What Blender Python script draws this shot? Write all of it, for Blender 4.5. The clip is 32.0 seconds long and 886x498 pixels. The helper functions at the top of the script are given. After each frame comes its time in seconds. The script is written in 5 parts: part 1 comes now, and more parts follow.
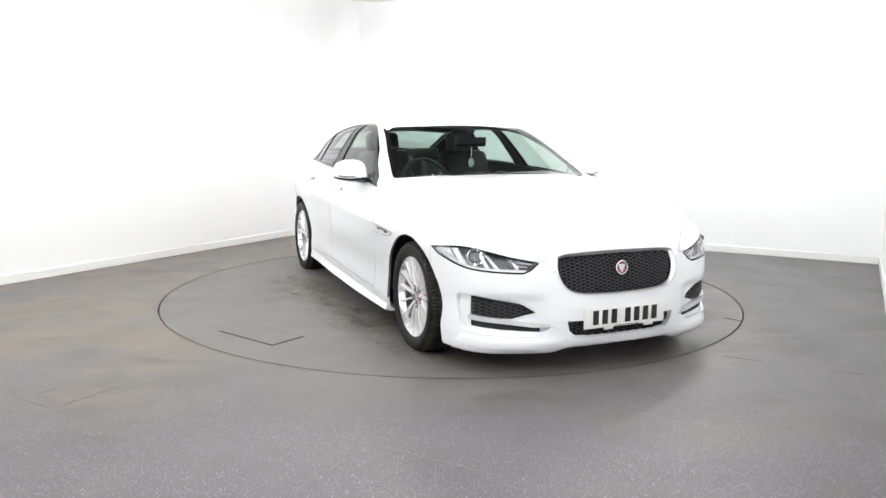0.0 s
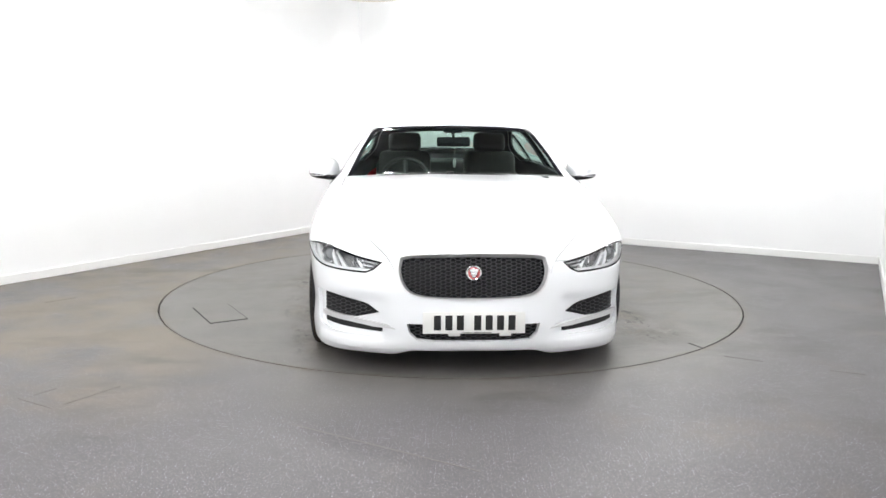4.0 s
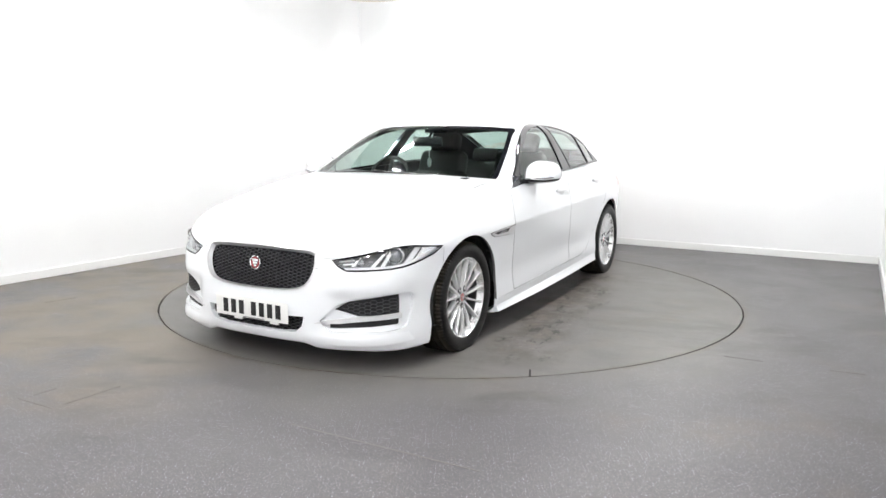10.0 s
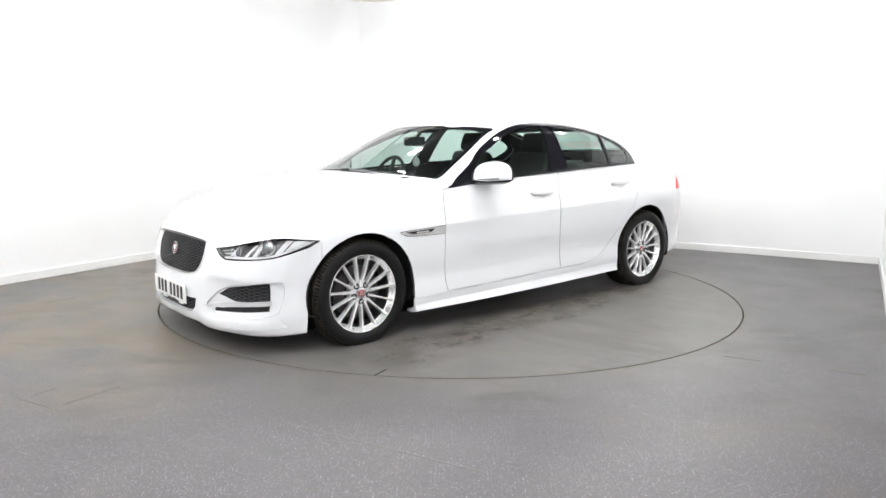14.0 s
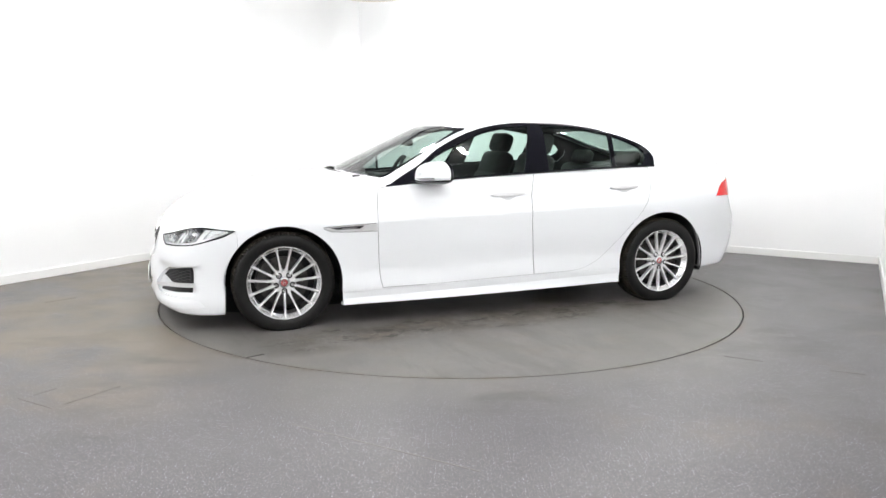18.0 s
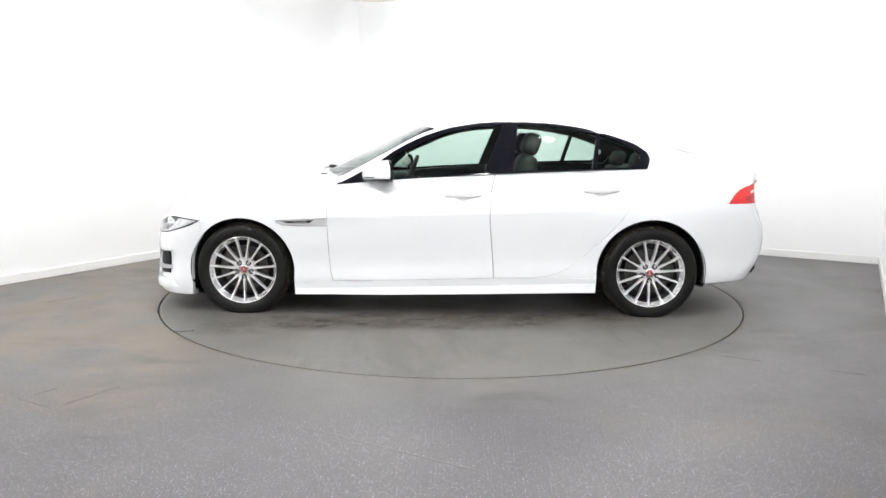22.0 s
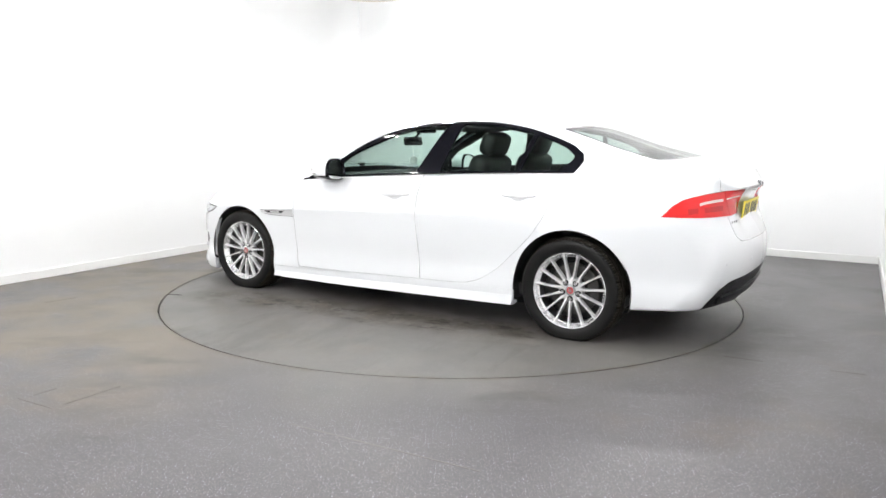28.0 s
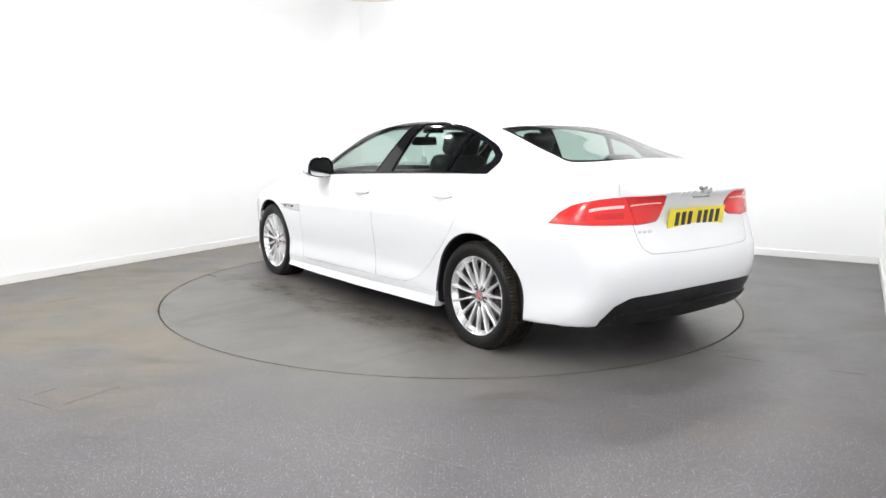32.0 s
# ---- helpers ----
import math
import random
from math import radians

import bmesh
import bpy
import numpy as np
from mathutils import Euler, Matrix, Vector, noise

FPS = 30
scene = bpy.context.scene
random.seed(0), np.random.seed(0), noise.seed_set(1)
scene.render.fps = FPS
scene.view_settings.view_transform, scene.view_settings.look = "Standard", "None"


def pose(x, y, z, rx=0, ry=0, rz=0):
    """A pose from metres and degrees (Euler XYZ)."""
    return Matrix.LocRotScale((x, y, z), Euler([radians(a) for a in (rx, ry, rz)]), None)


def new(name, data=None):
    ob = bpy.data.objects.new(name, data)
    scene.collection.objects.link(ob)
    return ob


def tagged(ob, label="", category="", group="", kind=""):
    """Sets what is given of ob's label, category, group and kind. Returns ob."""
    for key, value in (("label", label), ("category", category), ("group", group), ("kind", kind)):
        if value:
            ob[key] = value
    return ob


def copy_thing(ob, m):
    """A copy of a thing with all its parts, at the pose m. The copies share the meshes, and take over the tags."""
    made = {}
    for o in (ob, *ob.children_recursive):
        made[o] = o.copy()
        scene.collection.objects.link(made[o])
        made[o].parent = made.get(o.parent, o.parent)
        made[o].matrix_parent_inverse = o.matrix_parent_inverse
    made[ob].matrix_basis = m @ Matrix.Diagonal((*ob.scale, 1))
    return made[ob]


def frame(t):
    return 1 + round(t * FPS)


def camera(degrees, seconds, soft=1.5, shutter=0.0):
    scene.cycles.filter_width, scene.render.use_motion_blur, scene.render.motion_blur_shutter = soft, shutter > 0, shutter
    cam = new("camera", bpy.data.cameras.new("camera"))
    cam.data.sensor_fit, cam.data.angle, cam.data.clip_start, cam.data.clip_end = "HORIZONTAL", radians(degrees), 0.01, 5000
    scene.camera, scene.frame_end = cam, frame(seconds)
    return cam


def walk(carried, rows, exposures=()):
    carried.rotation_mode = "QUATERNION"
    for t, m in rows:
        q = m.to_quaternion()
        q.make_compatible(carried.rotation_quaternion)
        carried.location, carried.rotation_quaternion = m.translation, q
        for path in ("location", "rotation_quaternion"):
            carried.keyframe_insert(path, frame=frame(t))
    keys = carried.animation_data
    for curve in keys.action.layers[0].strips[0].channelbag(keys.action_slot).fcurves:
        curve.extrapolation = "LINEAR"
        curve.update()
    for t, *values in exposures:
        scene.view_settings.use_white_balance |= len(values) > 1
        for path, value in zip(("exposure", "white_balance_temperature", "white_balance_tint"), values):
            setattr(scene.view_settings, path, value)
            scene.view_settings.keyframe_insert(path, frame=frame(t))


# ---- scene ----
cam = camera(62.99, 32.0, soft=1.5)
EYE = pose(0.0, -5.827, 1.238, 90 - 8.861, 0, 0.577) @ pose(0, 0, 0, 0, 0, 0.327)
walk(cam, [(0, EYE), (32, EYE)])

# ---- light ----
world = bpy.data.worlds.new("world")
scene.world = world
world.use_nodes = True
world.node_tree.nodes["Background"].inputs[0].default_value = (0.85, 0.88, 0.92, 1)
world.node_tree.nodes["Background"].inputs[1].default_value = 0.05
scene.view_settings.exposure = 0.0
BATTEN_GLOW = 730.0

# ---- materials ----
def material(name, colour, rough=0.5, metal=0.0, coat=0.0, bump=0.0, bump_scale=200.0, vary=0.0, vary_scale=3.0, spec=0.5, rough_vary=0.0, glow=0.0):
    m = bpy.data.materials.new(name)
    m.use_nodes = True
    t = m.node_tree
    b = t.nodes["Principled BSDF"]
    b.inputs["Base Color"].default_value = (*colour, 1)
    b.inputs["Roughness"].default_value = rough
    b.inputs["Metallic"].default_value = metal
    b.inputs["Coat Weight"].default_value = coat
    b.inputs["Coat Roughness"].default_value = 0.03
    b.inputs["Specular IOR Level"].default_value = spec
    if glow:
        b.inputs["Emission Color"].default_value = (*colour, 1)
        b.inputs["Emission Strength"].default_value = glow
    co = t.nodes.new("ShaderNodeTexCoord")
    if vary:
        n = t.nodes.new("ShaderNodeTexNoise")
        n.inputs["Scale"].default_value, n.inputs["Detail"].default_value = vary_scale, 6
        t.links.new(co.outputs["Object"], n.inputs["Vector"])
        r = t.nodes.new("ShaderNodeValToRGB")
        r.color_ramp.elements[0].position, r.color_ramp.elements[1].position = 0.3, 0.7
        r.color_ramp.elements[0].color = (*[c * (1 - vary) for c in colour], 1)
        r.color_ramp.elements[1].color = (*[min(1, c * (1 + vary)) for c in colour], 1)
        t.links.new(n.outputs["Fac"], r.inputs["Fac"])
        t.links.new(r.outputs["Color"], b.inputs["Base Color"])
        if rough_vary:
            q = t.nodes.new("ShaderNodeMapRange")
            q.inputs["To Min"].default_value, q.inputs["To Max"].default_value = rough - rough_vary, rough + rough_vary
            t.links.new(n.outputs["Fac"], q.inputs["Value"])
            t.links.new(q.outputs["Result"], b.inputs["Roughness"])
    if bump:
        n2 = t.nodes.new("ShaderNodeTexNoise")
        n2.inputs["Scale"].default_value, n2.inputs["Detail"].default_value = bump_scale, 4
        t.links.new(co.outputs["Object"], n2.inputs["Vector"])
        k = t.nodes.new("ShaderNodeBump")
        k.inputs["Strength"].default_value, k.inputs["Distance"].default_value = bump, 0.002
        t.links.new(n2.outputs["Fac"], k.inputs["Height"])
        t.links.new(k.outputs["Normal"], b.inputs["Normal"])
    return m


def glass(name, colour, rough=0.0, tint=1.0):
    """Thin tinted glass: part of the light passes straight, the rest is mirrored."""
    m = bpy.data.materials.new(name)
    m.use_nodes = True
    t = m.node_tree
    t.nodes.remove(t.nodes["Principled BSDF"])
    a, g, mix, f, pw, ad = (t.nodes.new(k) for k in ("ShaderNodeBsdfTransparent", "ShaderNodeBsdfGlossy", "ShaderNodeMixShader", "ShaderNodeLayerWeight", "ShaderNodeMath", "ShaderNodeMath"))
    a.inputs[0].default_value = (*colour, 1)
    g.inputs["Roughness"].default_value = rough
    g.inputs[0].default_value = (tint, tint, tint, 1)
    f.inputs["Blend"].default_value = 0.5
    pw.operation, ad.operation = "POWER", "MULTIPLY_ADD"
    pw.inputs[1].default_value, ad.inputs[1].default_value, ad.inputs[2].default_value = 5.0, 0.93, 0.065
    t.links.new(f.outputs["Facing"], pw.inputs[0])
    t.links.new(pw.outputs[0], ad.inputs[0])
    t.links.new(ad.outputs[0], mix.inputs[0])
    t.links.new(a.outputs[0], mix.inputs[1])
    t.links.new(g.outputs[0], mix.inputs[2])
    t.links.new(mix.outputs[0], t.nodes["Material Output"].inputs[0])
    return m


TABLE_R = 2.238


def floor_material(name, dirt_from, scuffs):
    """Grey safety vinyl: pale flecks, brownish tyre dirt that hides them, dark scuffs."""
    m = material(name, (0.1, 0.1, 0.1), rough=0.5, spec=0.4)
    t = m.node_tree
    b = t.nodes["Principled BSDF"]
    co = next(n for n in t.nodes if n.type == "TEX_COORD").outputs["Object"]

    def noise_node(scale, detail=5, rough=0.6, stretch=None):
        n = t.nodes.new("ShaderNodeTexNoise")
        n.inputs["Scale"].default_value, n.inputs["Detail"].default_value, n.inputs["Roughness"].default_value = scale, detail, rough
        src = co
        if stretch:
            mp = t.nodes.new("ShaderNodeMapping")
            mp.inputs["Scale"].default_value, mp.inputs["Rotation"].default_value = stretch[0], (0, 0, stretch[1])
            t.links.new(co, mp.inputs["Vector"])
            src = mp.outputs[0]
        t.links.new(src, n.inputs["Vector"])
        return n.outputs[0]

    def ramp(src, a, b_, lo, hi):
        r = t.nodes.new("ShaderNodeMapRange")
        r.interpolation_type = "SMOOTHSTEP"
        for k, v in zip(("From Min", "From Max", "To Min", "To Max"), (a, b_, lo, hi)):
            r.inputs[k].default_value = v
        t.links.new(src, r.inputs["Value"])
        return r.outputs["Result"]

    def times(a, b_):
        k = t.nodes.new("ShaderNodeMath")
        k.operation = "MULTIPLY"
        t.links.new(a, k.inputs[0])
        t.links.new(b_, k.inputs[1])
        return k.outputs[0]

    def mix(fac, a, b_, mode="MIX"):
        x = t.nodes.new("ShaderNodeMix")
        x.data_type, x.blend_type = "RGBA", mode
        for s, v in ((x.inputs[0], fac), (x.inputs[6], a), (x.inputs[7], b_)):
            if isinstance(v, (float, int)):
                s.default_value = v
            elif isinstance(v, tuple):
                s.default_value = (*v, 1)
            else:
                t.links.new(v, s)
        return x.outputs[2]

    base = mix(ramp(noise_node(1.1, 7), 0.35, 0.65, 0, 1), (0.098, 0.094, 0.097), (0.116, 0.111, 0.113))
    base = mix(ramp(noise_node(75, 4, 0.7), 0.35, 0.65, 0, 0.6), base, (0.070, 0.066, 0.070))
    base = mix(ramp(noise_node(160, 2), 0.52, 0.66, 0, 0.5), base, (0.20, 0.185, 0.19))
    for scale, share, size, colour in ((62, 0.45, 0.125, (0.80, 0.80, 0.95)), (95, 0.60, 0.14, (0.66, 0.58, 0.61)), (120, 0.45, 0.13, (0.34, 0.32, 0.38))):
        v = t.nodes.new("ShaderNodeTexVoronoi")
        v.voronoi_dimensions = "2D"
        v.inputs["Scale"].default_value = scale
        t.links.new(co, v.inputs["Vector"])
        w = t.nodes.new("ShaderNodeSeparateColor")
        t.links.new(v.outputs["Color"], w.inputs[0])
        base = mix(times(ramp(v.outputs["Distance"], size * 0.5, size, 1, 0), ramp(w.outputs[0], share, 1.0, 0, 1)), base, colour)
    far = t.nodes.new("ShaderNodeVectorMath")
    far.operation = "LENGTH"
    t.links.new(co, far.inputs[0])
    wob = t.nodes.new("ShaderNodeMath")
    wob.operation = "MULTIPLY_ADD"
    wob.inputs[1].default_value = 1.8
    t.links.new(noise_node(0.55, 8, 0.62), wob.inputs[0])
    t.links.new(far.outputs["Value"], wob.inputs[2])
    dirt = ramp(wob.outputs[0], dirt_from, dirt_from + 0.9, 0.92, 0)
    xyz = t.nodes.new("ShaderNodeSeparateXYZ")
    t.links.new(co, xyz.inputs[0])
    film = mix(ramp(noise_node(2.2, 8, 0.7), 0.35, 0.65, 0, 1), (0.158, 0.149, 0.139), (0.138, 0.132, 0.127))
    base = mix(dirt, base, film)
    rust = times(ramp(noise_node(0.9, 4), 0.50, 0.66, 0, 1), ramp(noise_node(3.0, 8, 0.7), 0.42, 0.7, 0, 0.35))
    base = mix(rust, base, (0.155, 0.120, 0.086))
    if not scuffs:
        tread = times(ramp(xyz.outputs[0], -1.9, -0.9, 1, 0), times(ramp(xyz.outputs[1], -3.1, -2.5, 0, 1), ramp(noise_node(1.6, 6, 0.6), 0.36, 0.6, 0, 0.75)))
        base = mix(tread, base, (0.175, 0.145, 0.110))
    # brown dust caught along the joint of the turntable
    rim = times(ramp(far.outputs["Value"], TABLE_R - 0.05, TABLE_R - 0.005, 0, 1), ramp(far.outputs["Value"], TABLE_R + 0.005, TABLE_R + 0.05, 1, 0))
    base = mix(times(rim, ramp(noise_node(3.5, 6, 0.7), 0.38, 0.62, 0.0, 0.7)), base, (0.115, 0.095, 0.074))
    # dark polished smears
    smear = times(ramp(noise_node(1.5, 6, 0.65, ((0.5, 1.2, 1), 0.5)), 0.50, 0.64, 0, 0.30 if scuffs else 0.6), ramp(noise_node(0.8, 3), 0.42, 0.6, 0, 1))
    base = mix(smear, base, (0.066, 0.061, 0.058))
    if scuffs:
        streak = times(ramp(noise_node(2.6, 9, 0.78, ((0.35, 1.6, 1), 0.35)), 0.51, 0.60, 0, 0.28), ramp(noise_node(0.7, 3), 0.40, 0.56, 0, 1))
        base = mix(streak, base, (0.078, 0.070, 0.064))
        chips = ramp(noise_node(11, 8, 0.75, ((0.5, 1.3, 1), 0.35)), 0.665, 0.68, 0, 0.9)
        base = mix(chips, base, (0.050, 0.042, 0.036))
        # worn and chipped bands where wheels have stood and turned
        edge_noise = t.nodes.new("ShaderNodeMath")
        edge_noise.operation = "MULTIPLY_ADD"
        edge_noise.inputs[1].default_value = 0.5
        t.links.new(noise_node(2.0, 5, 0.6), edge_noise.inputs[0])
        across = t.nodes.new("ShaderNodeMath")
        across.operation = "ABSOLUTE"
        t.links.new(xyz.outputs[0], across.inputs[0])
        t.links.new(across.outputs[0], edge_noise.inputs[2])
        band = times(times(ramp(edge_noise.outputs[0], 0.98, 1.18, 0, 1), ramp(edge_noise.outputs[0], 1.34, 1.60, 1, 0)), times(ramp(xyz.outputs[1], -1.9, -1.4, 0, 1), ramp(xyz.outputs[1], 0.9, 1.4, 1, 0)))
        base = mix(times(band, ramp(noise_node(3.4, 9, 0.75), 0.40, 0.56, 0, 0.85)), base, (0.072, 0.060, 0.050))
        base = mix(times(band, ramp(noise_node(6, 9, 0.8), 0.52, 0.58, 0, 0.6)), base, (0.150, 0.128, 0.105))
        base = mix(times(band, ramp(noise_node(5.5, 10, 0.8, ((1.6, 0.7, 1), 0.0)), 0.555, 0.57, 0, 1)), base, (0.022, 0.018, 0.015))
        base = mix(times(band, ramp(noise_node(22, 8, 0.8), 0.60, 0.615, 0, 0.9)), base, (0.26, 0.235, 0.20))
    else:
        chips = ramp(noise_node(16, 6, 0.7), 0.74, 0.78, 0, 0.6)
        base = mix(chips, base, (0.105, 0.095, 0.088))
    t.links.new(base, b.inputs["Base Color"])
    t.links.new(ramp(noise_node(2.5), 0.3, 0.7, 0.43, 0.49), b.inputs["Roughness"])
    bump = t.nodes.new("ShaderNodeBump")
    bump.inputs["Strength"].default_value, bump.inputs["Distance"].default_value = 0.3, 0.001
    t.links.new(noise_node(240, 2), bump.inputs["Height"])
    t.links.new(bump.outputs[0], b.inputs["Normal"])
    return m


VINYL = floor_material("grey_vinyl", 2.85, False)
TABLE_VINYL = floor_material("worn_grey_vinyl", 2.95, True)
SEAM = material("dark_floor_seam", (0.098, 0.088, 0.077), rough=0.7)
PALE_SEAM = material("pale_welded_seam", (0.17, 0.16, 0.15), rough=0.5)
WALL = material("white_wall_paint", (0.87, 0.872, 0.875), rough=0.6, bump=0.12, bump_scale=260, vary=0.012, vary_scale=1.5)
TRIM = material("white_gloss_trim", (0.82, 0.82, 0.81), rough=0.3, bump=0.05, bump_scale=60)
CEILING = material("dark_grey_ceiling_paint", (0.10, 0.10, 0.102), rough=0.8, bump=0.1, bump_scale=150)
PANEL = material("light_diffuser", (0.99, 0.99, 0.985), rough=0.6, glow=BATTEN_GLOW)
LAMP_RIM = material("pale_brass", (0.72, 0.68, 0.55), rough=0.4, metal=0.3)
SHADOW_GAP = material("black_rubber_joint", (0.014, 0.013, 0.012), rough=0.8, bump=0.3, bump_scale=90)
PAINT = material("white_car_paint", (0.83, 0.845, 0.868), rough=0.34, coat=1.0)
PAINT.node_tree.nodes["Principled BSDF"].inputs["Coat Roughness"].default_value = 0.1

# grey on the turned-in panel edges paints the shade inside the gaps
FLANGE = material("panel_gap_shade", (0.14, 0.14, 0.143), rough=0.7)
GLOSS_BLACK = material("gloss_black_trim", (0.006, 0.006, 0.009), rough=0.05, spec=0.4)
BLACK_PLASTIC = material("matt_black_plastic", (0.016, 0.016, 0.017), rough=0.5, spec=0.25, bump=0.25, bump_scale=900, vary=0.15, vary_scale=20)
LINING = material("dark_cabin_trim", (0.030, 0.030, 0.031), rough=0.75, bump=0.1, bump_scale=120, vary=0.2, vary_scale=9)
LEATHER = material("black_leather", (0.013, 0.0126, 0.0125), rough=0.55, bump=0.12, bump_scale=90, vary=0.2, vary_scale=14)
SCREEN_GLASS = glass("screen_glass", (0.68, 0.79, 0.75), tint=0.85)
SIDE_GLASS = glass("side_glass", (0.74, 0.86, 0.81), tint=1.0)
DARK_GLASS = glass("dark_glass", (0.62, 0.74, 0.69))
LENS = glass("headlight_lens", (0.97, 0.98, 0.98))
RED_LENS = material("red_lens", (0.74, 0.022, 0.024), rough=0.2, coat=0.25, spec=0.3)
DARK_RED = material("dark_red_lens", (0.55, 0.014, 0.018), rough=0.2, coat=0.25, spec=0.3)
CHROME = material("chrome", (0.78, 0.78, 0.79), rough=0.08, metal=1.0)
SATIN = material("satin_silver", (0.72, 0.72, 0.73), rough=0.3, metal=0.8, vary=0.06, vary_scale=30)
ALLOY = material("silver_alloy", (0.90, 0.90, 0.91), rough=0.25, metal=0.6, coat=0.4, vary=0.05, vary_scale=12)
IRON = material("worn_brake_iron", (0.06, 0.057, 0.055), rough=0.5, metal=0.6, bump=0.3, bump_scale=120, vary=0.25, vary_scale=18)
DUSTY_RUBBER = material("dusty_tyre_tread", (0.026, 0.022, 0.017), rough=0.8, bump=0.3, bump_scale=200, vary=0.45, vary_scale=16, spec=0.15)
RUBBER = material("tyre_rubber", (0.006, 0.0058, 0.0056), rough=0.45, bump=0.3, bump_scale=300, vary=0.3, vary_scale=7, spec=0.25)
PLATE_WHITE = material("white_plate", (0.82, 0.82, 0.80), rough=0.35, bump=0.05, bump_scale=80)
PLATE_YELLOW = material("yellow_plate", (0.86, 0.70, 0.02), rough=0.35, bump=0.05, bump_scale=80)
PLATE_BLACK = material("black_print", (0.01, 0.01, 0.01), rough=0.5)
BADGE_RED = material("red_enamel", (0.40, 0.06, 0.065), rough=0.3, coat=0.6)
REFLECTOR = material("silver_reflector", (0.80, 0.80, 0.82), rough=0.18, metal=1.0)
CLEAR_WHITE = material("white_light_guide", (0.78, 0.78, 0.80), rough=0.25, coat=0.6)
BULB = material("grey_projector_glass", (0.27, 0.28, 0.30), rough=0.06, metal=0.6, coat=1.0)
GRILLE_BLACK = material("gloss_black_mesh", (0.034, 0.034, 0.038), rough=0.28, coat=0.6)
HOUSING = material("dark_lamp_housing", (0.12, 0.12, 0.128), rough=0.35, metal=0.2)
PALE_RED = material("pale_red_strip", (0.86, 0.66, 0.65), rough=0.25, coat=0.8)
# white handle paint with the shade on it put into the grey
HANDLE_SHADE = material("shaded_handle_white", (0.60, 0.60, 0.62), rough=0.4, coat=0.5)
VENT_SILVER = material("grey_silver_trim", (0.66, 0.66, 0.67), rough=0.32, metal=0.5, vary=0.04, vary_scale=30)
BARREL = material("grey_alloy_barrel", (0.20, 0.20, 0.21), rough=0.38, metal=0.85, vary=0.08, vary_scale=12)
DARK_CHROME = material("dark_reflecting_chrome", (0.34, 0.34, 0.35), rough=0.2, metal=1.0)
RIM_SILVER = material("silver_rim_edge", (0.86, 0.86, 0.87), rough=0.22, metal=0.75, vary=0.05, vary_scale=12)
REAR_GLASS = glass("rear_glass", (0.64, 0.75, 0.71), tint=0.65)

# ---- the room ----
def obj(name, bm, mat, smooth=False):
    me = bpy.data.meshes.new(name)
    bm.to_mesh(me)
    bm.free()
    for m in (mat if isinstance(mat, (list, tuple)) else [mat]):
        me.materials.append(m)
    if smooth:
        me.polygons.foreach_set("use_smooth", [True] * len(me.polygons))
    return new(name, me)


def part(name, bm, mat, parent, label="", smooth=True):
    ob = obj(name, bm, mat, smooth)
    ob.parent = parent
    return tagged(ob, label) if label else ob


def box(bm, lo, hi, m=None, bevel=0.0):
    """A box between two corners, posed by m, added to bm."""
    a, b = Vector(lo), Vector(hi)
    r = bmesh.ops.create_cube(bm, size=1, matrix=(m or Matrix()) @ Matrix.Translation((a + b) / 2) @ Matrix.Diagonal((*(b - a), 1)))
    if bevel:
        es = list({e for v in r["verts"] for e in v.link_edges})
        bmesh.ops.bevel(bm, geom=es, offset=bevel, segments=2, affect="EDGES", profile=0.6)
    return bm


# The room's own axes: u along the back wall from the far corner, v along the side walls towards the camera.
ROOM = pose(-1.267, 4.417, 0, 0, 0, -29.05)
WIDE, LONG, HIGH = 6.36, 10.2, 3.12


def structure(name, lo, hi, mat, label, category, bevel=0.0):
    ob = obj(name, box(bmesh.new(), lo, hi, None, bevel), mat)
    ob.matrix_world = ROOM
    return tagged(ob, label, category, kind="structure")


